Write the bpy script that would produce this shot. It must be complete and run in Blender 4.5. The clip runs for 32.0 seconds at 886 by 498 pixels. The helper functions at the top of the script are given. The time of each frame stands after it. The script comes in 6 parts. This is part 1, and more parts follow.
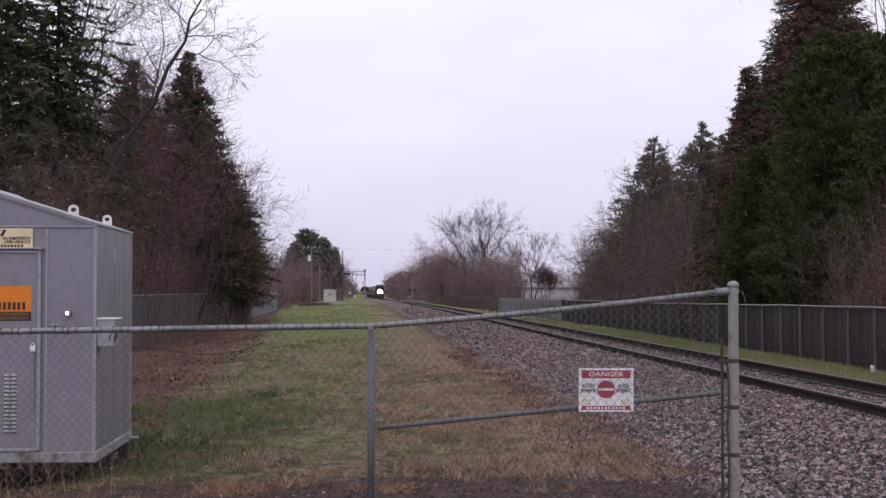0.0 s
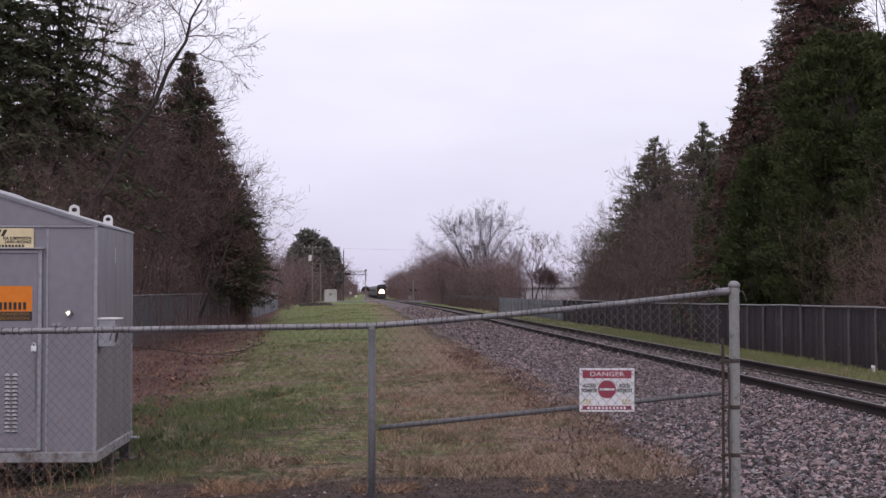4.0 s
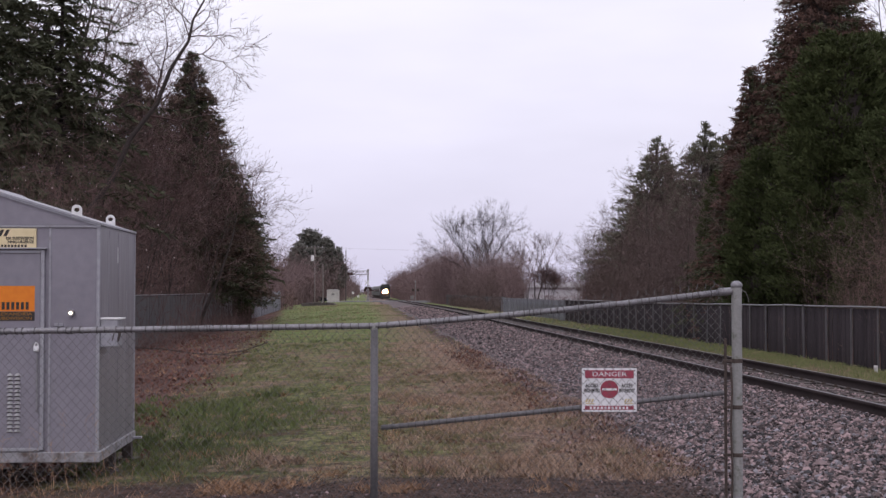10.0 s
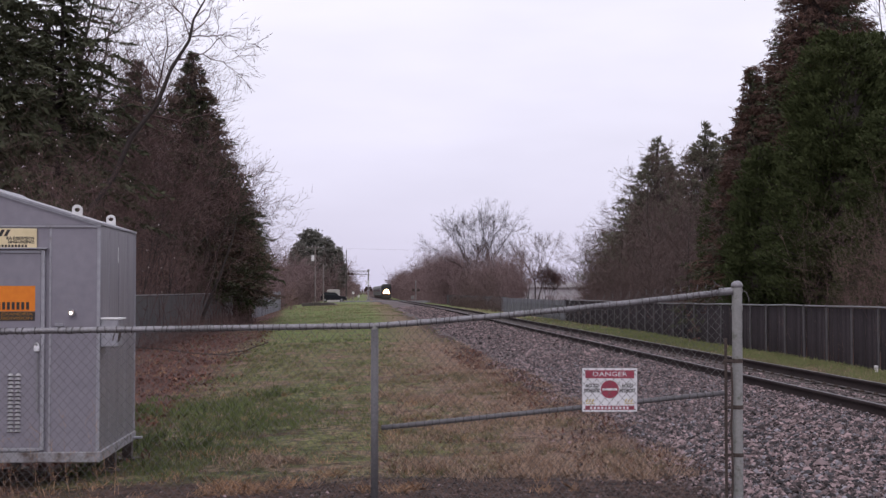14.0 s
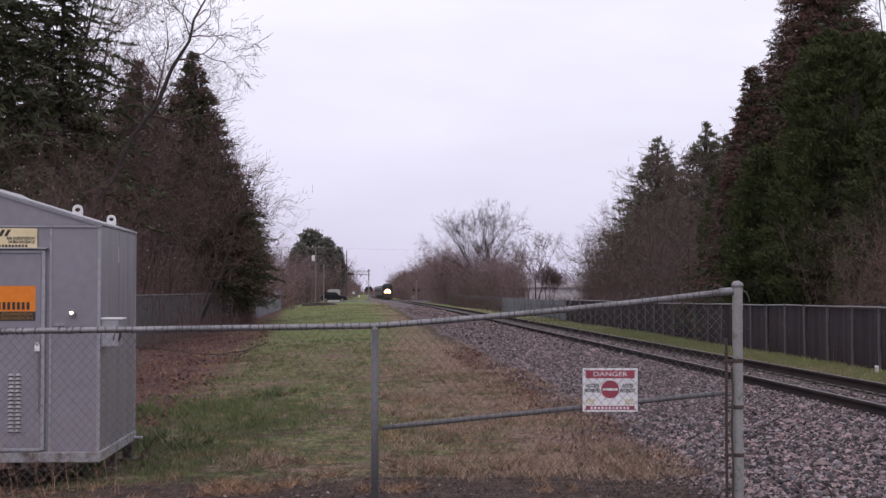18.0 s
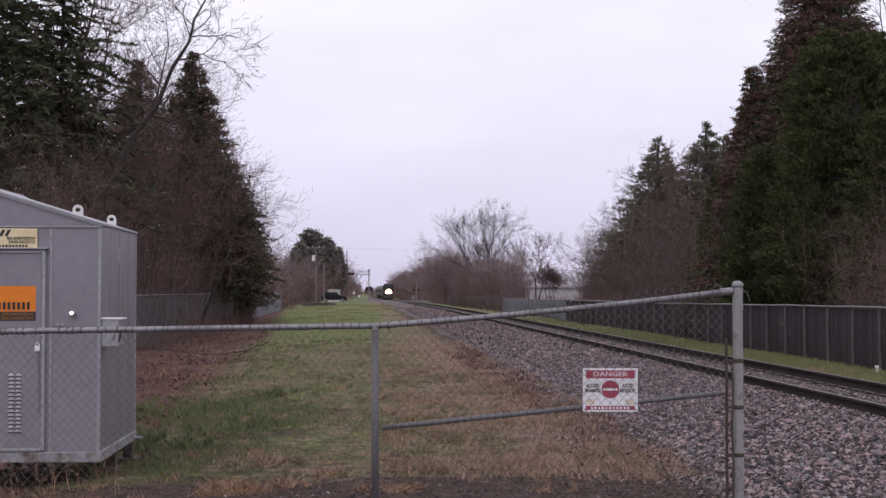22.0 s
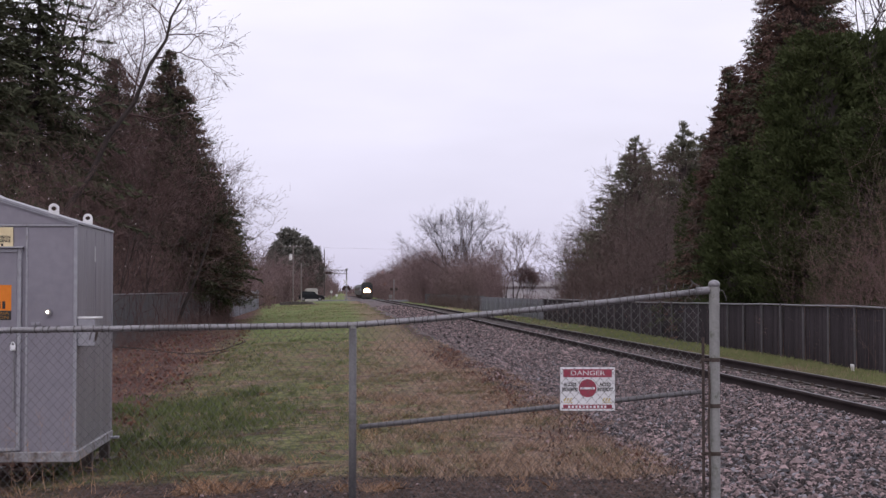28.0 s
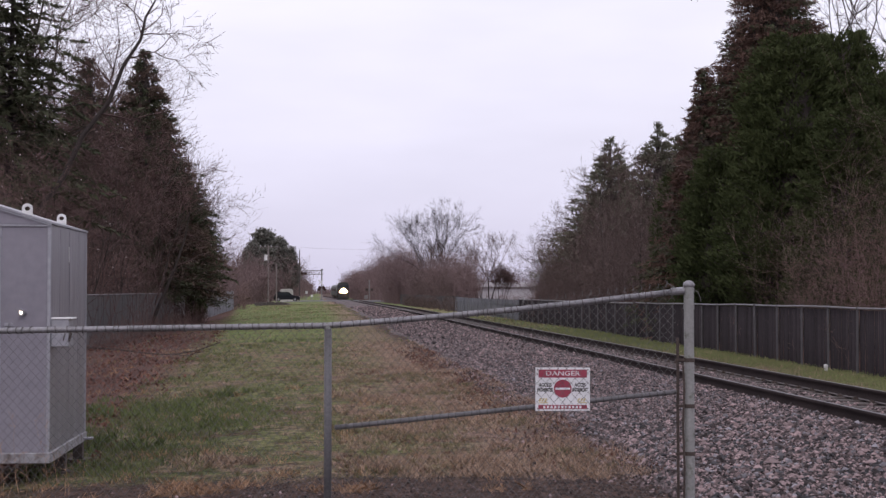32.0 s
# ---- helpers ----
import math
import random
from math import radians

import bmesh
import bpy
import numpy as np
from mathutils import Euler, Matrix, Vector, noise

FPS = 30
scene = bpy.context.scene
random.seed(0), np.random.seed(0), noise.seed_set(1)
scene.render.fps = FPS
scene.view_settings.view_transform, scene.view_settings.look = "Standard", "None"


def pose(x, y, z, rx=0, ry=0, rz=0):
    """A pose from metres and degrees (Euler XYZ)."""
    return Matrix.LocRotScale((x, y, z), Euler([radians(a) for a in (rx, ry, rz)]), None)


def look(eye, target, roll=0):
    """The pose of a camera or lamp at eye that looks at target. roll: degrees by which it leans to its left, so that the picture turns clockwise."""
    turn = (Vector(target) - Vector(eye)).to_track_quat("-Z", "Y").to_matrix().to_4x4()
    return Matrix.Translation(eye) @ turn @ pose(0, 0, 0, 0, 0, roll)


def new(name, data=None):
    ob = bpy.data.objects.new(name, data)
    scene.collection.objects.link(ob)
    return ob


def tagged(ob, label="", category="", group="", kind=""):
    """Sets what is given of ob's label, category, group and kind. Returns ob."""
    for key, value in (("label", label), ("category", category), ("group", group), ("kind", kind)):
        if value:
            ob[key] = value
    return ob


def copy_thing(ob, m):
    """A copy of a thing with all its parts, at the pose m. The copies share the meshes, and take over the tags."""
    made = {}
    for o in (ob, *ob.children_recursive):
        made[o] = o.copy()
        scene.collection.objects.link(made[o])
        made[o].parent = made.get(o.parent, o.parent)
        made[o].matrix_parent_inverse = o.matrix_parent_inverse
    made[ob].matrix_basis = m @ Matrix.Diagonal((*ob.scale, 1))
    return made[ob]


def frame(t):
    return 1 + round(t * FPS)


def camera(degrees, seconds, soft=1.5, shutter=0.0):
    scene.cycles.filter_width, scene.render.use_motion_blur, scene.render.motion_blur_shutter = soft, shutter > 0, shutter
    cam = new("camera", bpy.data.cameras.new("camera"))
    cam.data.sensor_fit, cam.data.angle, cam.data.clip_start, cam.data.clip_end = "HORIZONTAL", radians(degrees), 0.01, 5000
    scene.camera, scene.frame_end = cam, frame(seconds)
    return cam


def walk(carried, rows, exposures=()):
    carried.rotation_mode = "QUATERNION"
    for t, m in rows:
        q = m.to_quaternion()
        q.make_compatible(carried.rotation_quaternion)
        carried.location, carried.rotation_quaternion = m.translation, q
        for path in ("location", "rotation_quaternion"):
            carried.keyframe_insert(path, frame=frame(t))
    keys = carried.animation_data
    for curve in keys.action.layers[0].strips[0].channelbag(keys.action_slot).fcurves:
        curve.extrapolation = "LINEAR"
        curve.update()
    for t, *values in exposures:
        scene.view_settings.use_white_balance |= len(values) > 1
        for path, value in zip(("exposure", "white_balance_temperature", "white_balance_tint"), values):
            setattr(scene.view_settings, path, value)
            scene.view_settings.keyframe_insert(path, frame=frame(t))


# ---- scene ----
cam = camera(35.0, 32.0, soft=1.4)
EYE = (0.0, 0.0, 1.65)


def aim(turn, tilt):
    """The tripod's head: degrees turned to the right of the track's line, and degrees tilted up."""
    a, b = radians(turn), radians(tilt)
    return look(EYE, (EYE[0] + 50 * math.sin(a), EYE[1] + 50 * math.cos(a), EYE[2] + 50 * math.tan(b)))


HEAD = [(0.0, 3.346, 1.729), (2.0, 3.318, 1.728), (5.5, 3.302, 1.728), (7.0, 3.272, 1.728), (9.0, 3.244, 1.727),
        (10.0, 3.216, 1.727), (12.0, 3.216, 1.726), (14.0, 3.200, 1.727), (17.0, 3.190, 1.727), (20.0, 3.177, 1.728),
        (25.0, 3.176, 1.728), (27.0, 3.185, 1.728), (27.5, 3.278, 1.728), (28.0, 4.090, 1.690), (28.5, 5.116, 1.688), (29.0, 5.282, 1.703),
        (29.5, 5.196, 1.712), (30.0, 5.171, 1.706), (31.0, 5.127, 1.708), (32.0, 5.093, 1.710)]
walk(cam, [(t, aim(a, b)) for t, a, b in HEAD], exposures=[(0.0, 0.0, 6500, 19.5), (32.0, 0.0, 6500, 19.5)])

# ---- light: an overcast spring sky ----
SUN_UP, SUN_TURN = radians(48), radians(200)
world = bpy.data.worlds.new("overcast_sky")
scene.world = world
world.use_nodes = True
wn, wl = world.node_tree.nodes, world.node_tree.links
wn.clear()
w_out = wn.new("ShaderNodeOutputWorld")
sky = wn.new("ShaderNodeTexSky")
sky.sky_type, sky.sun_disc, sky.sun_elevation, sky.sun_rotation = "NISHITA", False, SUN_UP, SUN_TURN
sky_bg = wn.new("ShaderNodeBackground")
sky_bg.inputs["Strength"].default_value = 0.09
cloud_bg = wn.new("ShaderNodeBackground")
cloud_bg.inputs["Strength"].default_value = 1.13
coords = wn.new("ShaderNodeTexCoord")
stretch = wn.new("ShaderNodeMapping")
stretch.inputs["Scale"].default_value = (1.6, 1.6, 5.5)
billow = wn.new("ShaderNodeTexNoise")
billow.inputs["Scale"].default_value, billow.inputs["Detail"].default_value, billow.inputs["Roughness"].default_value = 2.2, 4.0, 0.5
up = wn.new("ShaderNodeSeparateXYZ")
rise = wn.new("ShaderNodeMapRange")
rise.inputs["From Min"].default_value, rise.inputs["From Max"].default_value = -0.01, 0.2
level = wn.new("ShaderNodeMix")
level.data_type = "RGBA"
level.inputs[6].default_value = (0.585, 0.585, 0.74, 1)
level.inputs[7].default_value = (0.865, 0.885, 0.955, 1)
mottle = wn.new("ShaderNodeMapRange")
mottle.inputs["From Min"].default_value, mottle.inputs["From Max"].default_value = 0.3, 0.7
mottle.inputs["To Min"].default_value, mottle.inputs["To Max"].default_value = 0.92, 1.08
shade = wn.new("ShaderNodeVectorMath")
shade.operation = "SCALE"
both = wn.new("ShaderNodeMixShader")
both.inputs["Fac"].default_value = 0.9
wl.new(coords.outputs["Generated"], stretch.inputs["Vector"])
wl.new(stretch.outputs["Vector"], billow.inputs["Vector"])
wl.new(coords.outputs["Generated"], up.inputs["Vector"])
wl.new(up.outputs["Z"], rise.inputs["Value"])
wl.new(rise.outputs["Result"], level.inputs[0])
wl.new(billow.outputs["Fac"], mottle.inputs["Value"])
wl.new(level.outputs[2], shade.inputs[0])
wl.new(mottle.outputs["Result"], shade.inputs["Scale"])
wl.new(shade.outputs["Vector"], cloud_bg.inputs["Color"])
wl.new(sky.outputs["Color"], sky_bg.inputs["Color"])
wl.new(sky_bg.outputs["Background"], both.inputs[1])
wl.new(cloud_bg.outputs["Background"], both.inputs[2])
wl.new(both.outputs["Shader"], w_out.inputs["Surface"])
sun = new("sun", bpy.data.lights.new("sun", "SUN"))
sun.data.energy, sun.data.angle, sun.data.color = 0.66, radians(30), (1.0, 0.96, 0.92)
sun.matrix_world = look((0, 0, 60), (0 - 60 / math.tan(SUN_UP) * math.sin(SUN_TURN), -60 / math.tan(SUN_UP) * math.cos(SUN_TURN), 0))


# ---- materials ----
def surface(name, low, high, rough=0.8, metal=0.0, grain=30.0, patch=1.5, bump=0.2, depth=0.01, dirt=None, dirt_at=0.62,
            vary=0.0, island=0.0, spec=0.4, rough_var=0.12, glow=0.0, stretch=(1, 1, 1), curve=1.0):
    """A worn surface: two colours mixed by fine grain and by large patches, with relief, dirt and a little change from piece to piece."""
    m = bpy.data.materials.new(name)
    m.use_nodes = True
    n, l = m.node_tree.nodes, m.node_tree.links
    b = n["Principled BSDF"]
    b.inputs["Metallic"].default_value, b.inputs["Specular IOR Level"].default_value = metal, spec
    tc, mp = n.new("ShaderNodeTexCoord"), n.new("ShaderNodeMapping")
    mp.inputs["Scale"].default_value = stretch
    l.new(tc.outputs["Object"], mp.inputs["Vector"])
    fine, wide = n.new("ShaderNodeTexNoise"), n.new("ShaderNodeTexNoise")
    fine.inputs["Scale"].default_value, fine.inputs["Detail"].default_value = grain, 5
    wide.inputs["Scale"].default_value, wide.inputs["Detail"].default_value = patch, 3
    for t in (fine, wide):
        l.new(mp.outputs["Vector"], t.inputs["Vector"])
    add = n.new("ShaderNodeMath")
    add.operation = "ADD"
    l.new(fine.outputs["Fac"], add.inputs[0])
    l.new(wide.outputs["Fac"], add.inputs[1])
    span = n.new("ShaderNodeMapRange")
    span.inputs["From Min"].default_value, span.inputs["From Max"].default_value = 0.65, 1.35
    l.new(add.outputs[0], span.inputs["Value"])
    value = span.outputs["Result"]
    for share, source in ((vary, "object"), (island, "island")):
        if share:
            info = n.new("ShaderNodeObjectInfo" if source == "object" else "ShaderNodeNewGeometry")
            more = n.new("ShaderNodeMix")
            more.inputs[0].default_value = share
            l.new(value, more.inputs[2])
            l.new(info.outputs["Random" if source == "object" else "Random Per Island"], more.inputs[3])
            value = more.outputs[0]
    if curve != 1.0:
        bend = n.new("ShaderNodeMath")
        bend.operation, bend.inputs[1].default_value = "POWER", curve
        l.new(value, bend.inputs[0])
        value = bend.outputs[0]
    mix = n.new("ShaderNodeMix")
    mix.data_type = "RGBA"
    mix.inputs[6].default_value, mix.inputs[7].default_value = (*low, 1), (*high, 1)
    l.new(value, mix.inputs[0])
    colour = mix.outputs[2]
    if dirt:
        spot, edge = n.new("ShaderNodeTexNoise"), n.new("ShaderNodeMapRange")
        spot.inputs["Scale"].default_value, spot.inputs["Detail"].default_value, spot.inputs["Roughness"].default_value = patch * 2.7, 7, 0.65
        edge.inputs["From Min"].default_value, edge.inputs["From Max"].default_value = dirt_at - 0.06, dirt_at + 0.08
        l.new(mp.outputs["Vector"], spot.inputs["Vector"])
        l.new(spot.outputs["Fac"], edge.inputs["Value"])
        over = n.new("ShaderNodeMix")
        over.data_type = "RGBA"
        over.inputs[7].default_value = (*dirt, 1)
        l.new(edge.outputs["Result"], over.inputs[0])
        l.new(colour, over.inputs[6])
        colour = over.outputs[2]
    l.new(colour, b.inputs["Base Color"])
    rr = n.new("ShaderNodeMapRange")
    rr.inputs["To Min"].default_value, rr.inputs["To Max"].default_value = max(0.03, rough - rough_var), min(1, rough + rough_var)
    l.new(wide.outputs["Fac"], rr.inputs["Value"])
    l.new(rr.outputs["Result"], b.inputs["Roughness"])
    if bump:
        bp = n.new("ShaderNodeBump")
        bp.inputs["Strength"].default_value, bp.inputs["Distance"].default_value = bump, depth
        l.new(fine.outputs["Fac"], bp.inputs["Height"])
        l.new(bp.outputs["Normal"], b.inputs["Normal"])
    if glow:
        b.inputs["Emission Color"].default_value, b.inputs["Emission Strength"].default_value = (*high, 1), glow
    return m


def glass(name, tint):
    m = surface(name, tint, tint, 0.08, grain=4, patch=1, bump=0.0, spec=0.7, rough_var=0.03)
    return m


GALV = surface("galvanised_steel", (0.16, 0.155, 0.165), (0.32, 0.315, 0.335), 0.5, 0.35, 60, 4, 0.15, 0.002, dirt=(0.13, 0.12, 0.11), dirt_at=0.64)
GALV_POST = surface("weathered_galvanised_post", (0.22, 0.22, 0.215), (0.33, 0.33, 0.32), 0.6, 0.25, 50, 5, 0.2, 0.003, dirt=(0.14, 0.15, 0.12), dirt_at=0.6)
STILE = surface("dull_gate_upright", (0.11, 0.107, 0.113), (0.21, 0.205, 0.215), 0.6, 0.2, 50, 5, 0.15, 0.003)
# Far pines: haze is put into the colour, paler and greyer than near needles.
HAZED_PINE = surface("hazed_pine_needles", (0.105, 0.105, 0.095), (0.225, 0.22, 0.195), 0.85, 0, 2, 0.3, 0.0, vary=0.2, island=0.5, spec=0.1)
FENCE_POST = surface("dull_fence_post", (0.07, 0.067, 0.07), (0.13, 0.125, 0.13), 0.85, 0.0, 40, 3, 0.1, 0.003, spec=0.1)
WIRE = surface("galvanised_wire", (0.10, 0.097, 0.097), (0.165, 0.158, 0.158), 0.55, 0.3, 80, 6, 0.0)
TIE_WIRE = surface("dark_tie_wire", (0.07, 0.065, 0.065), (0.13, 0.12, 0.12), 0.6, 0.3, 80, 6, 0.0)
RUST = surface("rusted_iron", (0.045, 0.035, 0.032), (0.10, 0.075, 0.065), 0.8, 0.2, 60, 4, 0.3, 0.003)
ALU = surface("dull_aluminium_sheet", (0.215, 0.203, 0.235), (0.285, 0.27, 0.31), 0.5, 0.3, 12, 1.1, 0.06, 0.004, dirt=(0.22, 0.21, 0.215), dirt_at=0.66, vary=0.15)
ALU_SIDE = surface("streaked_aluminium_sheet", (0.16, 0.15, 0.17), (0.36, 0.345, 0.37), 0.38, 0.35, 9, 2.2, 0.05, 0.004, stretch=(6, 5, 0.2))
ALU_TRIM = surface("aluminium_trim", (0.28, 0.28, 0.31), (0.40, 0.40, 0.43), 0.42, 0.4, 20, 2, 0.05, 0.002, dirt=(0.2, 0.18, 0.17), dirt_at=0.66)
ALU_BASE = surface("muddy_aluminium_skid", (0.22, 0.21, 0.22), (0.38, 0.38, 0.40), 0.6, 0.3, 20, 3, 0.1, 0.004, dirt=(0.12, 0.09, 0.08), dirt_at=0.56)
WHITE_PAINT = surface("white_paint", (0.62, 0.62, 0.62), (0.80, 0.80, 0.80), 0.5, 0, 20, 3, 0.05, 0.002, dirt=(0.45, 0.42, 0.4), dirt_at=0.68)
SIGN_WHITE = surface("sign_white", (0.68, 0.68, 0.70), (0.82, 0.82, 0.84), 0.45, 0, 30, 5, 0.03, 0.001, dirt=(0.5, 0.48, 0.47), dirt_at=0.68)
SIGN_RED = surface("faded_sign_red", (0.28, 0.04, 0.07), (0.37, 0.065, 0.10), 0.5, 0, 30, 6, 0.03, 0.001)
SIGN_YELLOW = surface("sign_yellow", (0.52, 0.41, 0.16), (0.62, 0.50, 0.22), 0.5, 0, 30, 6, 0.03, 0.001)
CREAM = surface("cream_sign_plate", (0.66, 0.55, 0.32), (0.78, 0.66, 0.42), 0.5, 0, 20, 4, 0.03, 0.001)
ORANGE = surface("orange_sticker", (0.72, 0.19, 0.012), (0.82, 0.25, 0.02), 0.5, 0, 20, 4, 0.02, 0.001)
DULL_ORANGE = surface("dull_orange_print", (0.20, 0.10, 0.02), (0.30, 0.15, 0.03), 0.6, 0, 20, 4, 0.0)
BLACK_INK = surface("black_ink", (0.02, 0.018, 0.018), (0.045, 0.04, 0.04), 0.6, 0, 30, 5, 0.0)
LAMP_ON = surface("lit_warm_lamp", (1.0, 0.78, 0.58), (1.0, 0.82, 0.62), 0.3, 0, 5, 2, 0.0, glow=10.0)
GLARE_RING = surface("orange_glare_ring", (1.0, 0.30, 0.08), (1.0, 0.34, 0.09), 0.4, 0, 5, 2, 0.0, glow=1.1)
HEADLIGHT = surface("lit_headlight", (1.0, 0.44, 0.16), (1.0, 0.48, 0.19), 0.2, 0, 5, 2, 0.0, glow=300.0)
BRASS = surface("bright_padlock_metal", (0.78, 0.78, 0.80), (0.90, 0.90, 0.92), 0.3, 0.2, 40, 4, 0.0)
GROUND = None
RUSTY = surface("rusty_dead_grass", (0.17, 0.09, 0.055), (0.62, 0.40, 0.25), 0.85, 0, 3, 0.5, 0.0, island=0.7, spec=0.2)
RAIL = surface("dark_rail_steel", (0.022, 0.017, 0.017), (0.05, 0.038, 0.037), 0.9, 0.0, 30, 1.5, 0.1, 0.004, spec=0.08)
RAIL_TOP = surface("worn_rail_head", (0.11, 0.105, 0.11), (0.20, 0.19, 0.20), 0.5, 0.3, 30, 2, 0.0)
RAIL_FOOT = surface("pale_rail_foot", (0.09, 0.078, 0.078), (0.18, 0.16, 0.16), 0.8, 0.1, 25, 2, 0.1, 0.004)
SLEEPER = surface("weathered_sleeper", (0.045, 0.038, 0.035), (0.13, 0.11, 0.105), 0.85, 0, 18, 2, 0.5, 0.01, stretch=(0.4, 4, 4), vary=0.3)
STONE_BLUE = surface("blue_grey_ballast_stone", (0.014, 0.013, 0.015), (0.32, 0.30, 0.33), 0.75, 0, 25, 3, 0.3, 0.01, island=0.9, curve=2.4)
STONE = surface("ballast_stone", (0.016, 0.011, 0.011), (0.42, 0.305, 0.304), 0.8, 0, 25, 3, 0.3, 0.01, island=0.9, curve=2.2)
STONE_DARK = surface("muddy_gravel", (0.012, 0.009, 0.009), (0.17, 0.13, 0.125), 0.85, 0, 25, 3, 0.3, 0.01, island=0.9, curve=2.0)
BALLAST = surface("ballast_bed", (0.022, 0.017, 0.017), (0.20, 0.155, 0.157), 0.9, 0, 16, 0.5, 0.9, 0.05)
GRASS = surface("spring_grass", (0.044, 0.064, 0.023), (0.180, 0.215, 0.084), 0.75, 0, 3, 0.35, 0.0, island=0.6, spec=0.2)
OLIVE = surface("olive_grass", (0.085, 0.084, 0.040), (0.235, 0.212, 0.112), 0.8, 0, 3, 0.35, 0.0, island=0.45, spec=0.2)
MEADOW = surface("far_spring_grass", (0.10, 0.125, 0.05), (0.25, 0.27, 0.125), 0.85, 0, 3, 0.2, 0.0, island=0.4, spec=0.1)
STRAW = surface("dry_grass", (0.16, 0.108, 0.082), (0.60, 0.43, 0.32), 0.85, 0, 3, 0.4, 0.0, island=0.65, spec=0.2)
LITTER = surface("fallen_leaves", (0.042, 0.020, 0.017), (0.24, 0.114, 0.085), 0.85, 0, 5, 0.6, 0.0, island=0.8, spec=0.2)
BARK = surface("grey_brown_bark", (0.022, 0.017, 0.016), (0.068, 0.054, 0.05), 0.9, 0, 14, 2, 0.7, 0.03, stretch=(3, 3, 0.5), vary=0.3)
TWIG = surface("bare_twigs", (0.044, 0.027, 0.026), (0.165, 0.102, 0.095), 0.9, 0, 2, 0.3, 0.0, vary=0.35, island=0.3)
DULL_BRUSH = surface("dull_brown_brush", (0.048, 0.034, 0.031), (0.18, 0.125, 0.113), 0.9, 0, 2, 0.25, 0.0, island=0.5)
BRUSH = surface("brown_brush", (0.066, 0.042, 0.038), (0.245, 0.158, 0.142), 0.9, 0, 2, 0.25, 0.0, island=0.5)
# Distant twigs: colour lifted above the near brush to imitate haze.
HAZED_TWIG = surface("hazed_far_woods", (0.10, 0.068, 0.068), (0.225, 0.155, 0.152), 0.9, 0, 1, 0.05, 0.0, island=0.5)
# The glisten of wet buds and drops is put into this pale colour.
BUD_GLINT = surface("glint_buds", (0.42, 0.36, 0.34), (0.75, 0.68, 0.66), 0.5, 0, 5, 1, 0.0, island=0.5)
NEEDLE = surface("dark_green_needles", (0.028, 0.034, 0.021), (0.115, 0.122, 0.074), 0.75, 0, 2, 0.5, 0.0, vary=0.2, island=0.4, spec=0.1)
CEDAR = surface("cedar_foliage", (0.022, 0.030, 0.013), (0.090, 0.108, 0.046), 0.75, 0, 2, 0.6, 0.0, vary=0.2, island=0.4, spec=0.06)
RUSTY_NEEDLE = surface("rusty_spruce_cones", (0.055, 0.036, 0.030), (0.20, 0.122, 0.10), 0.8, 0, 2, 0.6, 0.0, vary=0.2, island=0.5, spec=0.05)
PINE = surface("grey_green_pine_needles", (0.060, 0.064, 0.046), (0.215, 0.21, 0.15), 0.8, 0, 2, 0.5, 0.0, vary=0.2, island=0.5, spec=0.2)
BROWN_NEEDLE = surface("browned_spruce_needles", (0.062, 0.045, 0.037), (0.215, 0.150, 0.120), 0.8, 0, 2, 0.6, 0.0, vary=0.2, island=0.5, spec=0.2)
PANEL_GREY = surface("grey_fence_boards", (0.05, 0.047, 0.05), (0.11, 0.103, 0.108), 0.85, 0, 12, 1.2, 0.3, 0.01, stretch=(4, 4, 0.4), vary=0.35)
SLAT_BLUE = surface("blue_grey_fence_slats", (0.12, 0.121, 0.138), (0.225, 0.226, 0.252), 0.8, 0, 10, 1, 0.2, 0.01, stretch=(4, 4, 0.4), vary=0.4)
# Slats are added in place of dark brush showing through open chain link.
SLAT_DARK = surface("brush_standin_slats", (0.024, 0.021, 0.023), (0.062, 0.053, 0.057), 0.95, 0, 10, 0.8, 0.1, 0.004, island=0.5, vary=0.2, spec=0.03)
ASPHALT = surface("wet_asphalt", (0.10, 0.10, 0.105), (0.20, 0.195, 0.205), 0.75, 0, 40, 0.6, 0.3, 0.01)
WOOD_POLE = surface("weathered_pole_wood", (0.17, 0.15, 0.143), (0.32, 0.285, 0.27), 0.9, 0, 10, 1, 0.3, 0.01, stretch=(4, 4, 0.3))
DARK_POLE = surface("dark_pole_wood", (0.05, 0.042, 0.04), (0.11, 0.09, 0.085), 0.9, 0, 10, 1, 0.3, 0.01, stretch=(4, 4, 0.3))
LOCO = surface("dirty_dark_green_locomotive_paint", (0.025, 0.028, 0.027), (0.06, 0.063, 0.06), 0.55, 0.1, 3, 0.4, 0.0, dirt=(0.05, 0.04, 0.035), dirt_at=0.6)
LOCO_TRIM = surface("grey_locomotive_trim", (0.16, 0.16, 0.16), (0.28, 0.27, 0.26), 0.6, 0.1, 5, 0.8, 0.0)
CAR_PAINT = surface("dark_car_paint", (0.008, 0.009, 0.012), (0.016, 0.017, 0.022), 0.55, 0.0, 20, 2, 0.0, rough_var=0.06, spec=0.15)
RUBBER = surface("tyre_rubber", (0.012, 0.012, 0.012), (0.03, 0.03, 0.03), 0.85, 0, 30, 3, 0.1, 0.004)
WINDOW = glass("dark_window_glass", (0.03, 0.035, 0.04))
HUT_WHITE = surface("off_white_hut_panel", (0.37, 0.355, 0.34), (0.50, 0.48, 0.46), 0.6, 0, 8, 1, 0.05, 0.003, dirt=(0.35, 0.32, 0.3), dirt_at=0.62)
SIDING = surface("pale_house_siding", (0.40, 0.39, 0.41), (0.56, 0.54, 0.56), 0.7, 0, 8, 0.8, 0.1, 0.004)
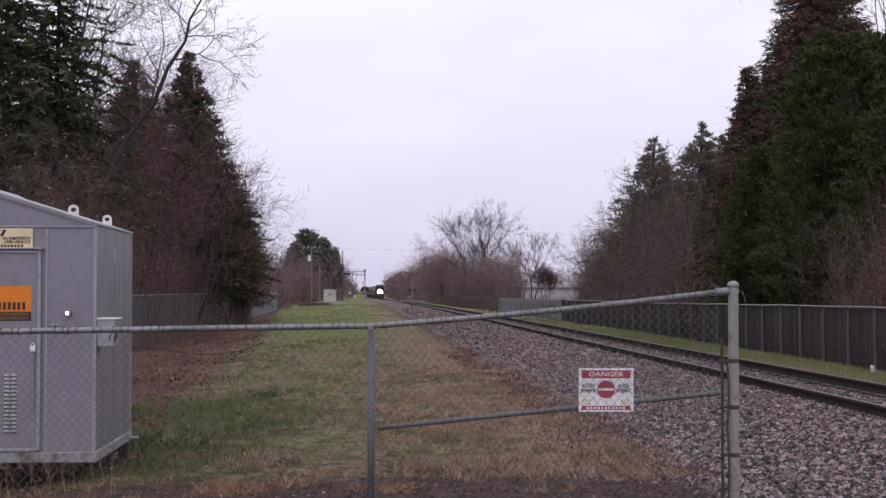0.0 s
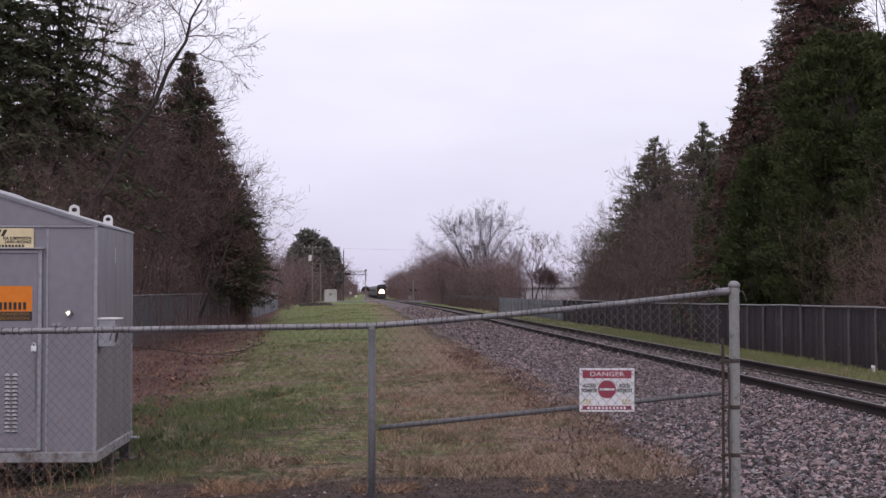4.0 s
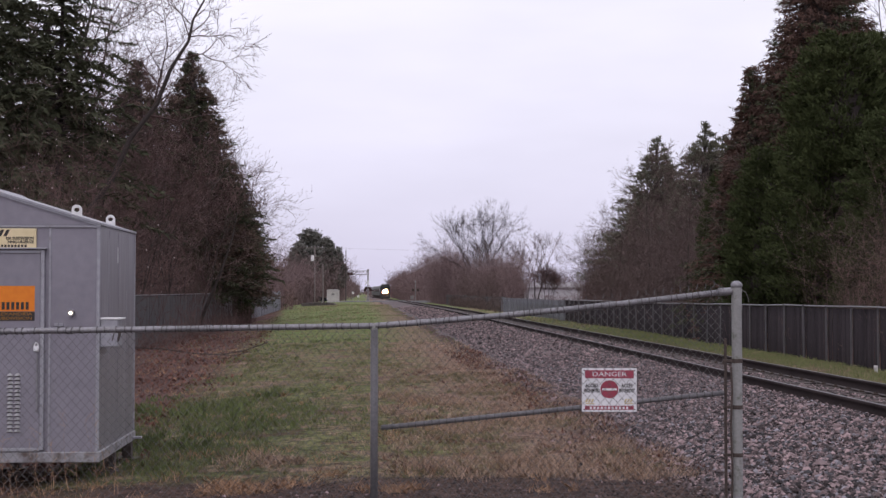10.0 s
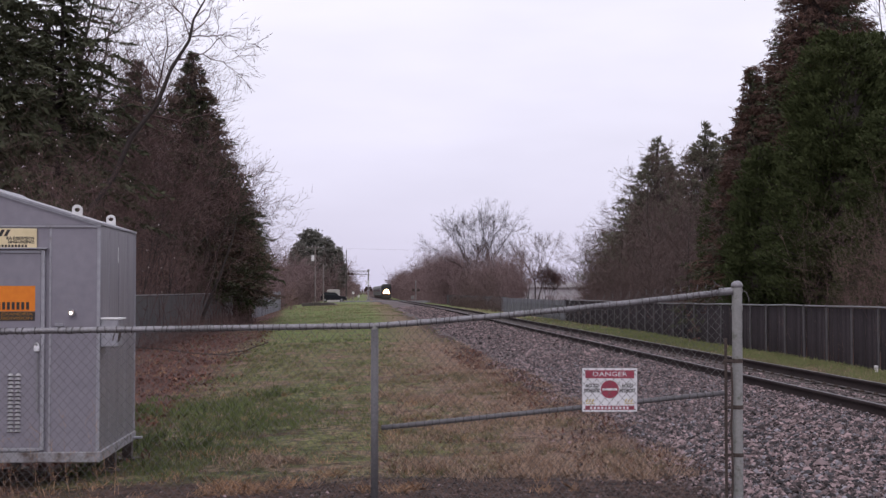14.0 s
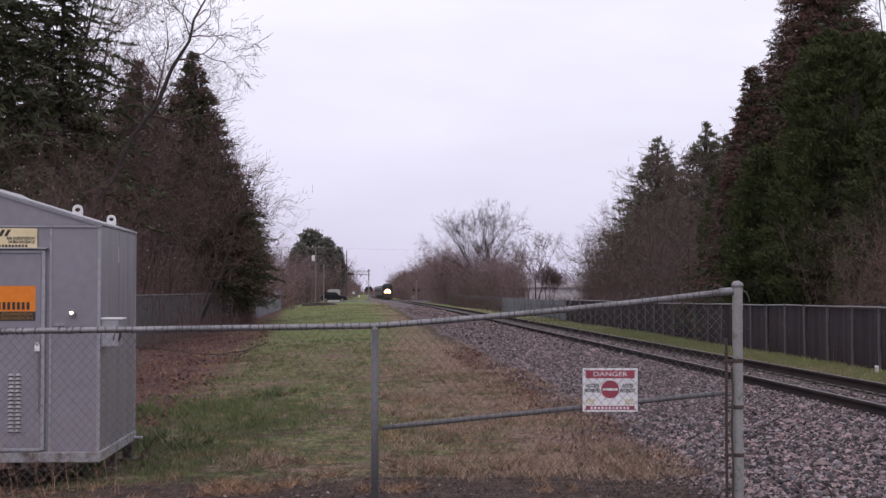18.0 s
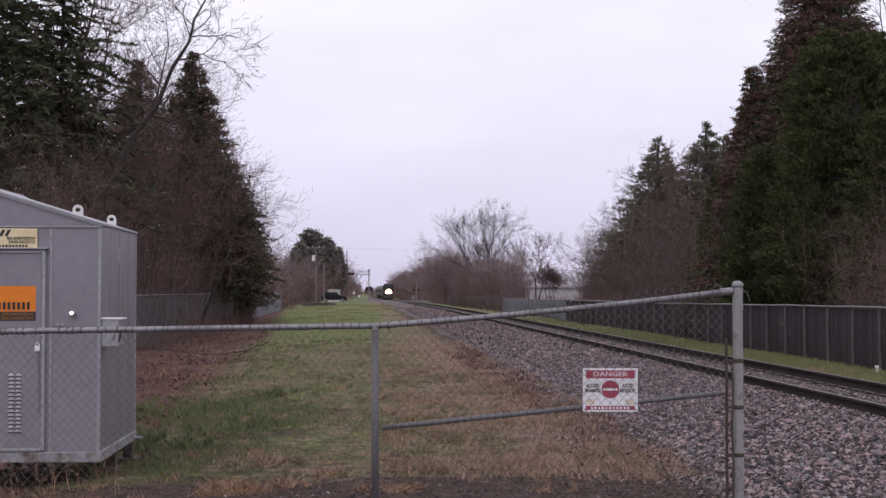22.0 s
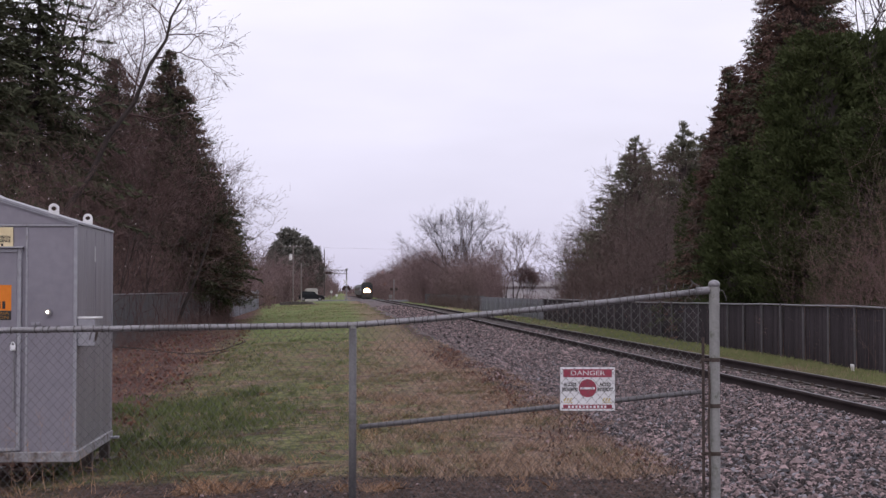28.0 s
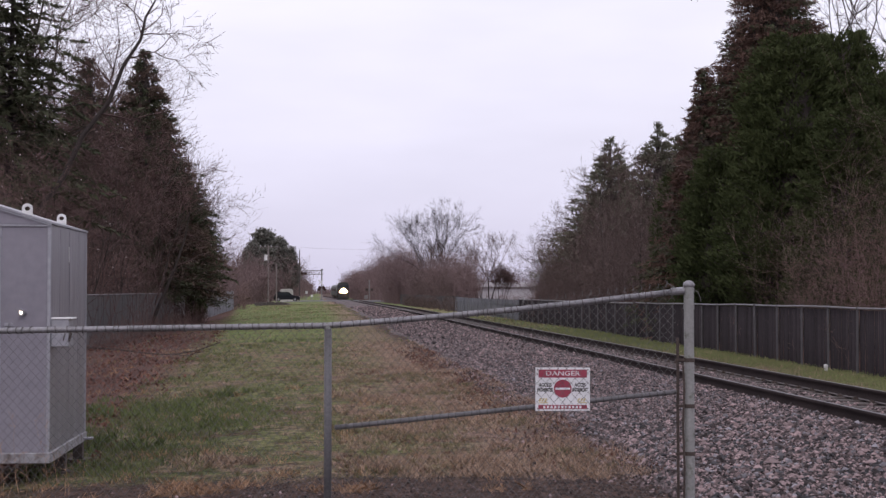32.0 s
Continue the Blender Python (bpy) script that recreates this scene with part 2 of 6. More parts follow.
ROOF_DARK = surface("dark_roof_shingles", (0.055, 0.045, 0.045), (0.13, 0.11, 0.105), 0.9, 0, 12, 1, 0.4, 0.01)
LAMP_OFF = surface("dark_signal_lens", (0.03, 0.008, 0.008), (0.06, 0.015, 0.015), 0.25, 0, 10, 2, 0.0)


def ground_material():
    """Turf: green and straw patches, bare soil towards the camera and by the stones, leaf mould under the trees."""
    m = bpy.data.materials.new("rough_turf")
    m.use_nodes = True
    n, l = m.node_tree.nodes, m.node_tree.links
    b = n["Principled BSDF"]
    b.inputs["Roughness"].default_value, b.inputs["Specular IOR Level"].default_value = 0.92, 0.15
    tc = n.new("ShaderNodeTexCoord")
    sep = n.new("ShaderNodeSeparateXYZ")
    l.new(tc.outputs["Object"], sep.inputs[0])

    def noise(scale, detail=5, rough=0.55):
        t = n.new("ShaderNodeTexNoise")
        t.inputs["Scale"].default_value, t.inputs["Detail"].default_value, t.inputs["Roughness"].default_value = scale, detail, rough
        l.new(tc.outputs["Object"], t.inputs["Vector"])
        return t.outputs["Fac"]

    def ramp(value, a, z, lo=0.0, hi=1.0):
        r = n.new("ShaderNodeMapRange")
        r.inputs["From Min"].default_value, r.inputs["From Max"].default_value = a, z
        r.inputs["To Min"].default_value, r.inputs["To Max"].default_value = lo, hi
        r.interpolation_type = "SMOOTHSTEP"
        l.new(value, r.inputs["Value"])
        return r.outputs["Result"]

    def math_node(op, a, c):
        r = n.new("ShaderNodeMath")
        r.operation = op
        for i, v in enumerate((a, c)):
            if isinstance(v, (int, float)):
                r.inputs[i].default_value = v
            else:
                l.new(v, r.inputs[i])
        return r.outputs[0]

    def blend(f, a, c):
        r = n.new("ShaderNodeMix")
        r.data_type = "RGBA"
        l.new(f, r.inputs[0])
        for i, v in ((6, a), (7, c)):
            if isinstance(v, tuple):
                r.inputs[i].default_value = (*v, 1)
            else:
                l.new(v, r.inputs[i])
        return r.outputs[2]

    wide, mid, fine = noise(0.35, 4), noise(1.7, 6, 0.6), noise(22, 8, 0.75)
    green = blend(ramp(fine, 0.3, 0.7), (0.058, 0.068, 0.026), (0.212, 0.224, 0.092))
    straw = blend(ramp(fine, 0.3, 0.7), (0.082, 0.054, 0.043), (0.345, 0.238, 0.182))
    soil = blend(ramp(fine, 0.3, 0.7), (0.034, 0.022, 0.019), (0.12, 0.078, 0.064))
    mould = blend(ramp(fine, 0.3, 0.7), (0.045, 0.024, 0.02), (0.16, 0.085, 0.068))
    lush = blend(ramp(fine, 0.3, 0.7), (0.033, 0.046, 0.017), (0.115, 0.137, 0.052))
    wobble = math_node("MULTIPLY", math_node("SUBTRACT", mid, 0.5), 3.0)
    x = math_node("ADD", sep.outputs["X"], wobble)
    y = math_node("ADD", sep.outputs["Y"], math_node("MULTIPLY", wobble, 1.5))
    edge = math_node("ADD", sep.outputs["Y"], math_node("MULTIPLY", wobble, 0.7))
    verge = math_node("ADD", sep.outputs["X"], math_node("MULTIPLY", wobble, 0.4))
    colour = blend(ramp(math_node("SUBTRACT", math_node("ADD", mid, math_node("MULTIPLY", wide, 0.6)), ramp(sep.outputs["Y"], 35.0, 70.0, 0.0, 0.13)), 0.70, 0.98), green, straw)
    near = math_node("MULTIPLY", ramp(x, 0.3, -1.2), ramp(y, 27.0, 18.0))
    colour = blend(math_node("MULTIPLY", near, ramp(noise(1.1, 6, 0.65), 0.40, 0.56)), colour, lush)
    meadow = blend(ramp(fine, 0.3, 0.7), (0.092, 0.14, 0.046), (0.205, 0.27, 0.092))
    colour = blend(math_node("MULTIPLY", ramp(y, 34.0, 62.0), ramp(wide, 0.72, 0.42)), colour, meadow)
    colour = blend(ramp(math_node("ADD", noise(0.8, 6, 0.65), math_node("MULTIPLY", noise(3.1, 4), 0.35)), 0.70, 0.84, 0.0, 0.75), colour, mould)
    colour = blend(math_node("MULTIPLY", ramp(x, 0.3, 2.0, 0.0, 0.8), ramp(sep.outputs["X"], 9.5, 9.0)), colour, straw)
    colour = blend(math_node("MULTIPLY", ramp(verge, 2.2, 2.95), ramp(sep.outputs["X"], 9.5, 9.0)), colour, soil)
    shift = math_node("MULTIPLY", math_node("MAXIMUM", math_node("SUBTRACT", sep.outputs["Y"], 20.0), 0.0), 0.045)
    colour = blend(ramp(math_node("ADD", x, shift), -2.1, -3.3), colour, mould)
    colour = blend(ramp(edge, 13.0, 12.2), colour, soil)
    colour = blend(ramp(sep.outputs["X"], 12.0, 13.0), colour, mould)
    spotted = blend(ramp(noise(5.5, 6, 0.7), 0.42, 0.60, 0.0, 1.0), (0.66, 0.63, 0.62), (1.32, 1.28, 1.27))
    both_ = n.new("ShaderNodeMix")
    both_.data_type, both_.blend_type = "RGBA", "MULTIPLY"
    both_.inputs[0].default_value = 1.0
    l.new(colour, both_.inputs[6])
    l.new(spotted, both_.inputs[7])
    l.new(both_.outputs[2], b.inputs["Base Color"])
    bp = n.new("ShaderNodeBump")
    bp.inputs["Strength"].default_value, bp.inputs["Distance"].default_value = 0.8, 0.06
    l.new(fine, bp.inputs["Height"])
    l.new(bp.outputs["Normal"], b.inputs["Normal"])
    return m


GROUND = ground_material()


# ---- building blocks ----
rng = np.random.default_rng(7)


def finish(me, material, smooth=False):
    me.materials.append(material)
    if smooth:
        me.shade_smooth()
    return me


def thing(name, label, category, at=(0, 0, 0), group="", kind=""):
    ob = new(name)
    ob.location = at
    return tagged(ob, label, category, group, kind)


def part(name, bm, material, parent=None, label="", smooth=False):
    """Links a bmesh as one mesh object under a thing or a part."""
    me = bpy.data.meshes.new(name)
    bm.normal_update()
    bm.to_mesh(me)
    bm.free()
    ob = new(name, finish(me, material, smooth))
    if parent is not None:
        ob.parent = parent
    return tagged(ob, label)


def share(name, me, parent, m=None, label=""):
    """One more piece on a mesh that is there already."""
    ob = new(name, me)
    ob.parent = parent
    if m is not None:
        ob.matrix_basis = m
    return tagged(ob, label)


def bulk(name, verts, faces, material, parent=None, label="", smooth=False):
    """A mesh of many alike faces from arrays."""
    verts, faces = np.asarray(verts, np.float32), np.asarray(faces, np.int32)
    me = bpy.data.meshes.new(name)
    me.vertices.add(len(verts))
    me.vertices.foreach_set("co", verts.ravel())
    k = faces.shape[1]
    me.loops.add(faces.size)
    me.loops.foreach_set("vertex_index", faces.ravel())
    me.polygons.add(len(faces))
    me.polygons.foreach_set("loop_start", np.arange(0, faces.size, k, dtype=np.int32))
    me.polygons.foreach_set("loop_total", np.full(len(faces), k, dtype=np.int32))
    me.update(calc_edges=True)
    ob = new(name, finish(me, material, smooth))
    if parent is not None:
        ob.parent = parent
    return tagged(ob, label)


def box(bm, lo, hi, bevel=0.0):
    """A block from corner to corner, its edges rounded off by bevel."""
    size = [b - a for a, b in zip(lo, hi)]
    mid = [(a + b) / 2 for a, b in zip(lo, hi)]
    made = bmesh.ops.create_cube(bm, size=1.0, matrix=Matrix.Translation(mid) @ Matrix.Diagonal((*size, 1)))
    if bevel:
        edges = {e for v in made["verts"] for e in v.link_edges}
        bmesh.ops.bevel(bm, geom=list(edges), offset=bevel, segments=1, affect="EDGES")
    return bm


def block(lo, hi, bevel=0.0):
    return box(bmesh.new(), lo, hi, bevel)


def rod(bm, a, b, r, r2=None, n=10):
    """A round bar from a to b."""
    a, b = Vector(a), Vector(b)
    d = b - a
    m = Matrix.Translation((a + b) / 2) @ d.to_track_quat("Z", "Y").to_matrix().to_4x4()
    bmesh.ops.create_cone(bm, cap_ends=True, segments=n, radius1=r, radius2=r if r2 is None else r2, depth=d.length, matrix=m)
    return bm


def bar(a, b, r, r2=None, n=10):
    return rod(bmesh.new(), a, b, r, r2, n)


def pipe(points, r, n=10):
    """A bent round pipe through points."""
    bm = bmesh.new()
    rings = []
    pts = [Vector(p) for p in points]
    for i, p in enumerate(pts):
        d = (pts[min(i + 1, len(pts) - 1)] - pts[max(i - 1, 0)]).normalized()
        s = d.cross(Vector((0, 0, 1)) if abs(d.z) < 0.9 else Vector((1, 0, 0))).normalized()
        u = s.cross(d)
        rings.append([bm.verts.new(p + r * (math.cos(2 * math.pi * k / n) * s + math.sin(2 * math.pi * k / n) * u)) for k in range(n)])
    for a, b in zip(rings, rings[1:]):
        for k in range(n):
            bm.faces.new((a[k], a[(k + 1) % n], b[(k + 1) % n], b[k]))
    bm.faces.new(rings[0][::-1])
    bm.faces.new(rings[-1])
    return bm


def prism(outline, y0, y1, bevel=0.0):
    """An outline of (x, z) drawn out from y0 to y1."""
    bm = bmesh.new()
    a = [bm.verts.new((x, y0, z)) for x, z in outline]
    b = [bm.verts.new((x, y1, z)) for x, z in outline]
    bm.faces.new(a)
    bm.faces.new(b[::-1])
    for i in range(len(a)):
        j = (i + 1) % len(a)
        bm.faces.new((a[j], a[i], b[i], b[j]))
    bmesh.ops.recalc_face_normals(bm, faces=bm.faces)
    if bevel:
        bmesh.ops.bevel(bm, geom=list(bm.edges), offset=bevel, segments=1, affect="EDGES")
    return bm


def lettering(words, size, material, parent, at, turn=(90, 0, 0), align="CENTER", label="", depth=0.0008, fat=0.0):
    """Words in the built-in font as a mesh."""
    cu = bpy.data.curves.new("words", "FONT")
    cu.body, cu.size, cu.align_x, cu.align_y, cu.extrude, cu.resolution_u = words, size, align, "CENTER", depth, 2
    cu.offset = fat
    tmp = bpy.data.objects.new("words", cu)
    scene.collection.objects.link(tmp)
    bpy.context.view_layer.update()
    me = bpy.data.meshes.new_from_object(tmp.evaluated_get(bpy.context.evaluated_depsgraph_get()))
    bpy.data.objects.remove(tmp)
    bpy.data.curves.remove(cu)
    me.materials.clear()
    ob = new("lettering", finish(me, material))
    ob.parent = parent
    ob.matrix_basis = pose(*at, *turn)
    return tagged(ob, label)


def spans(p0, p1, r0, r1, n=3):
    """Many thin tapered sticks at once: vertices and faces."""
    p0, p1 = np.asarray(p0, float), np.asarray(p1, float)
    r0, r1 = np.broadcast_to(r0, len(p0)), np.broadcast_to(r1, len(p0))
    d = p1 - p0
    d /= np.linalg.norm(d, axis=1, keepdims=True) + 1e-9
    ref = np.where(np.abs(d[:, 2:3]) < 0.9, np.array([[0, 0, 1.0]]), np.array([[1.0, 0, 0]]))
    s = np.cross(d, ref)
    s /= np.linalg.norm(s, axis=1, keepdims=True) + 1e-9
    u = np.cross(s, d)
    verts = np.empty((len(p0), 2, n, 3))
    for k in range(n):
        c, q = math.cos(2 * math.pi * k / n), math.sin(2 * math.pi * k / n)
        verts[:, 0, k] = p0 + r0[:, None] * (c * s + q * u)
        verts[:, 1, k] = p1 + r1[:, None] * (c * s + q * u)
    base = (np.arange(len(p0)) * 2 * n)[:, None, None]
    k = np.arange(n)
    quad = np.stack([k, (k + 1) % n, n + (k + 1) % n, n + k], 1)[None]
    return verts.reshape(-1, 3), (base + quad).reshape(-1, 4)


def slivers(p0, p1, r0, r1):
    """Hair-thin twigs, each a narrow strip turned at random."""
    p0, p1 = np.asarray(p0, float), np.asarray(p1, float)
    r0, r1 = np.broadcast_to(r0, len(p0))[:, None], np.broadcast_to(r1, len(p0))[:, None]
    s = np.cross(p1 - p0, rng.normal(0, 1, p0.shape))
    s /= np.linalg.norm(s, axis=1, keepdims=True) + 1e-9
    v = np.stack([p0 - s * r0, p0 + s * r0, p1 + s * r1, p1 - s * r1], 1)
    return v.reshape(-1, 3), np.arange(len(p0) * 4).reshape(-1, 4)


def joined(*parts):
    vs, fs, n = [], [], 0
    for v, f in parts:
        vs.append(v), fs.append(f + n)
        n += len(v)
    return np.concatenate(vs), np.concatenate(fs)


def smooth01(v):
    v = min(1.0, max(0.0, v))
    return v * v * (3 - 2 * v)


# ---- the lie of the land ----
def dip(y):
    """The line falls away gently past the long straight."""
    return -0.27 * smooth01((y - 90) / 160) - 0.65 * smooth01((y - 275) / 110)


def track_x(y):
    return 7.19 - 0.6 * smooth01((y - 190) / 160) - (4.0 * ((y - 410) / 200) ** 2 if y > 410 else 0.0)


def land(x, y):
    z = dip(y) - 0.55 * smooth01(-x / 9) * (1 - 0.75 * smooth01((y - 105) / 70)) - 0.12 * smooth01((x - 8.8) / 1.2) - 0.08 * smooth01((x - 10.5) / 1.5) * smooth01((60 - y) / 25)
    z -= 0.06 * smooth01((x - 3.0 + 0.35 * noise.noise((x * 1.3, y * 0.8, 6.2))) / 0.5) * smooth01((9.4 - x) / 0.5)
    return z + 0.02 * noise.noise((x * 0.9, y * 0.5, 3.1)) + 0.05 * noise.noise((x * 0.17, y * 0.12, 9.4))


def bed(x, y):
    """The top of the ballast, as a height."""
    u = x - track_x(y)
    if u < -0.83:
        h = 0.100 - 0.105 * smooth01((-0.95 - u) / 3.9) - 0.05 * max(0, -3.9 - u)
    elif u > 1.4:
        h = 0.045 - 0.26 * smooth01((u - 1.4) / 1.1)
    else:
        h = 0.045 - 0.03 * (1 - smooth01((abs(abs(u) - 0.75) - 0.1) / 0.3))
    return dip(y) + h + 0.012 * noise.noise((x * 1.7, y * 1.7, 0.3))


def sheet(name, xs, ys, height, material):
    xs, ys = list(xs), list(ys)
    verts = [(x, y, height(x, y)) for y in ys for x in xs]
    w = len(xs)
    faces = [(j * w + i, j * w + i + 1, (j + 1) * w + i + 1, (j + 1) * w + i) for j in range(len(ys) - 1) for i in range(w - 1)]
    return bulk(name, verts, faces, material, smooth=True)


def steps(*runs):
    out = []
    for a, b, s in runs:
        out += list(np.arange(a, b - 1e-6, s))
    return out + [runs[-1][1]]


ground = sheet("ground", steps((-1500, -60, 240), (-60, -16, 5.5), (-16, 16, 0.5), (16, 60, 5.5), (60, 1500, 240)),
               steps((-200, -20, 30), (-20, 6, 4), (6, 60, 0.7), (60, 140, 2.5), (140, 460, 8), (460, 3000, 120)), land, GROUND)
tagged(ground, "rough turf with green, straw-coloured and bare brown patches", "ground", kind="structure")

# the ballast bed follows the line
ys = steps((4, 60, 0.5), (60, 200, 2), (200, 620, 6))
us = steps((-4.9, 2.6, 0.25))
verts = [(track_x(y) + u, y, bed(track_x(y) + u, y)) for y in ys for u in us]
w = len(us)
ballast = bulk("ballast", verts, [(j * w + i, j * w + i + 1, (j + 1) * w + i + 1, (j + 1) * w + i) for j in range(len(ys) - 1) for i in range(w - 1)],
               BALLAST, smooth=True)
tagged(ballast, "grey and pinkish crushed stone bed under the rails", "ballast", kind="structure")

# the road over the crossing
ROAD_Y = 262.0
road = sheet("road", steps((-90, 90, 3)), [ROAD_Y - 4.2, ROAD_Y - 4.0, ROAD_Y, ROAD_Y + 4.0, ROAD_Y + 4.2],
             lambda x, y: dip(ROAD_Y) + 0.16 - 0.5 * smooth01((-x - 2) / 9) + (0 if abs(y - ROAD_Y) < 4.1 else -0.3), ASPHALT)
tagged(road, "wet grey asphalt road over the level crossing", "road", kind="structure")


# ---- the track ----
track = thing("railway_track", "single railway track with dark rails on sleepers in crushed stone", "railway track", kind="structure")


def rail_profile(half, low, high):
    return [(-half, low), (half, low), (half, high), (-half, high)]


def along(profile, side, ys, material, name, label=""):
    verts, faces = [], []
    k = len(profile)
    for y in ys:
        verts += [(track_x(y) + side + px, y, dip(y) + pz) for px, pz in profile]
    for j in range(len(ys) - 1):
        faces += [(j * k + i, j * k + (i + 1) % k, (j + 1) * k + (i + 1) % k, (j + 1) * k + i) for i in range(k)]
    return bulk(name, verts, faces, material, track, label)


ys_rail = steps((2, 200, 4), (200, 620, 8))
for side in (-0.745, 0.745):
    rail = along([(-0.034, 0.2365), (0.034, 0.2365), (0.036, 0.20), (0.012, 0.186), (0.011, 0.092), (0.03, 0.083), (-0.03, 0.083), (-0.011, 0.092), (-0.012, 0.186), (-0.036, 0.20)],
                 side, ys_rail, RAIL, "rail", "dark brown steel rail")
    for name, prof, mat in (("rail_head", rail_profile(0.026, 0.2372, 0.2392), RAIL_TOP), ("rail_foot", rail_profile(0.070, 0.068, 0.084), RAIL_FOOT)):
        ob = along(prof, side, ys_rail, mat, name, "worn bright running surface" if name == "rail_head" else "grey foot of the rail, paler than its web")
        ob.parent = rail
bm = box(bmesh.new(), (-1.28, -0.115, -0.10), (1.28, 0.115, 0.062), 0.01)
sleeper = part("sleeper", bm, SLEEPER, track)
sleeper.matrix_basis = pose(track_x(9), 9, 0)
bm = box(bmesh.new(), (-0.035, -0.05, 0.0), (0.035, 0.05, 0.03), 0.006)
box(bm, (-0.015, -0.02, 0.03), (0.02, 0.02, 0.045))
clip = part("rail_clip", bm, RUST, track)
clip.matrix_basis = pose(track_x(9) + 0.645, 9, 0.062)
for i in range(1, 170):
    y = 9 + 0.61 * i
    share("sleeper", sleeper.data, track, pose(track_x(y) + rng.uniform(-0.02, 0.02), y + rng.uniform(-0.02, 0.02), dip(y), 0, 0, rng.uniform(-0.8, 0.8)))
    if i < 75:
        for u in (-0.855, -0.635, 0.635, 0.855):
            share("rail_clip", clip.data, track, pose(track_x(y) + u, y, dip(y) + 0.062))


# ---- loose stones of the ballast ----
def stones(count, x0, x1, y0, y1, size, name, label, height, material=None):
    ico = np.array([(1, 0.1, 0), (0.1, 1, 0.1), (-1, 0, 0.1), (0, -1, 0), (0.15, 0.1, 1), (-0.2, 0.5, 0.75), (0, 0, -0.8)])
    tri = np.array([(0, 1, 4), (1, 5, 4), (1, 2, 5), (2, 4, 5), (2, 3, 4), (3, 0, 4), (0, 3, 6)])
    x, y = rng.uniform(x0, x1, count), y0 + (y1 - y0) * rng.uniform(0, 1, count) ** 1.25
    r = size * rng.lognormal(0, 0.28, count) * (1 + np.maximum(0, y - 16) / 140)
    shape = (ico[None] + rng.normal(0, 0.16, (count, 7, 3))) * (rng.uniform(0.65, 1.3, (count, 1, 3)) * np.array([1.15, 1.0, 0.8]))
    a = rng.uniform(0, 6.28, count)
    c, s = np.cos(a)[:, None], np.sin(a)[:, None]
    vx = shape[:, :, 0] * c - shape[:, :, 1] * s
    vy = shape[:, :, 0] * s + shape[:, :, 1] * c
    z = np.array([height(i, j) for i, j in zip(x, y)])
    v = np.stack([vx * r[:, None] + x[:, None], vy * r[:, None] + y[:, None], shape[:, :, 2] * r[:, None] + (z + r * rng.uniform(0.0, 0.75, count))[:, None]], 2)
    f = (np.arange(count) * 7)[:, None, None] + tri[None]
    ob = bulk(name, v.reshape(-1, 3), f.reshape(-1, 3), material or STONE)
    return tagged(ob, label, "stones", kind="stuff")


stones(36000, 3.0, 6.35, 10.2, 34, 0.0158, "ballast_stones", "loose pink-grey crushed stones on the shoulder", bed)
stones(10000, 3.0, 6.35, 10.2, 34, 0.0158, "ballast_stones", "loose blue-grey crushed stones on the shoulder", bed, STONE_BLUE)
stones(8000, 3.2, 6.4, 30, 75, 0.022, "ballast_stones", "loose grey and pink crushed stones along the shoulder", bed)
stones(7000, 3.4, 6.4, 70, 150, 0.024, "ballast_stones", "crushed stones far along the shoulder", lambda x, y: bed(x, y) - 0.012)
stones(8000, 6.55, 7.85, 14, 60, 0.020, "ballast_stones", "crushed stones lying between the rails", bed)
stones(3500, 8.05, 9.5, 16, 60, 0.028, "ballast_stones", "crushed stones spilling down the far shoulder", bed)
stones(5200, 2.7, 3.5, 10.2, 34, 0.015, "ballast_stones", "crushed stones thinning out into the turf", lambda x, y: max(bed(x, y), land(x, y)))
stones(4200, -0.6, 3.2, 9.7, 12.7, 0.009, "gravel", "dark gravel trodden into the bare soil", land, STONE_DARK)
stones(5600, 3.1, 6.3, 10.2, 17, 0.0215, "ballast_stones", "large pink-grey crushed stones lying on top of the shoulder", bed)
stones(2400, 3.1, 6.3, 10.2, 17, 0.0210, "ballast_stones", "large blue-grey crushed stones lying on top of the shoulder", bed, STONE_BLUE)
stones(500, 1.8, 3.0, 12, 17, 0.012, "gravel", "scattered gravel in the bare soil at the edge", land)
stones(500, -3.0, 2.6, 9.6, 12.0, 0.010, "gravel", "fine scattered gravel in trampled dirt", land)


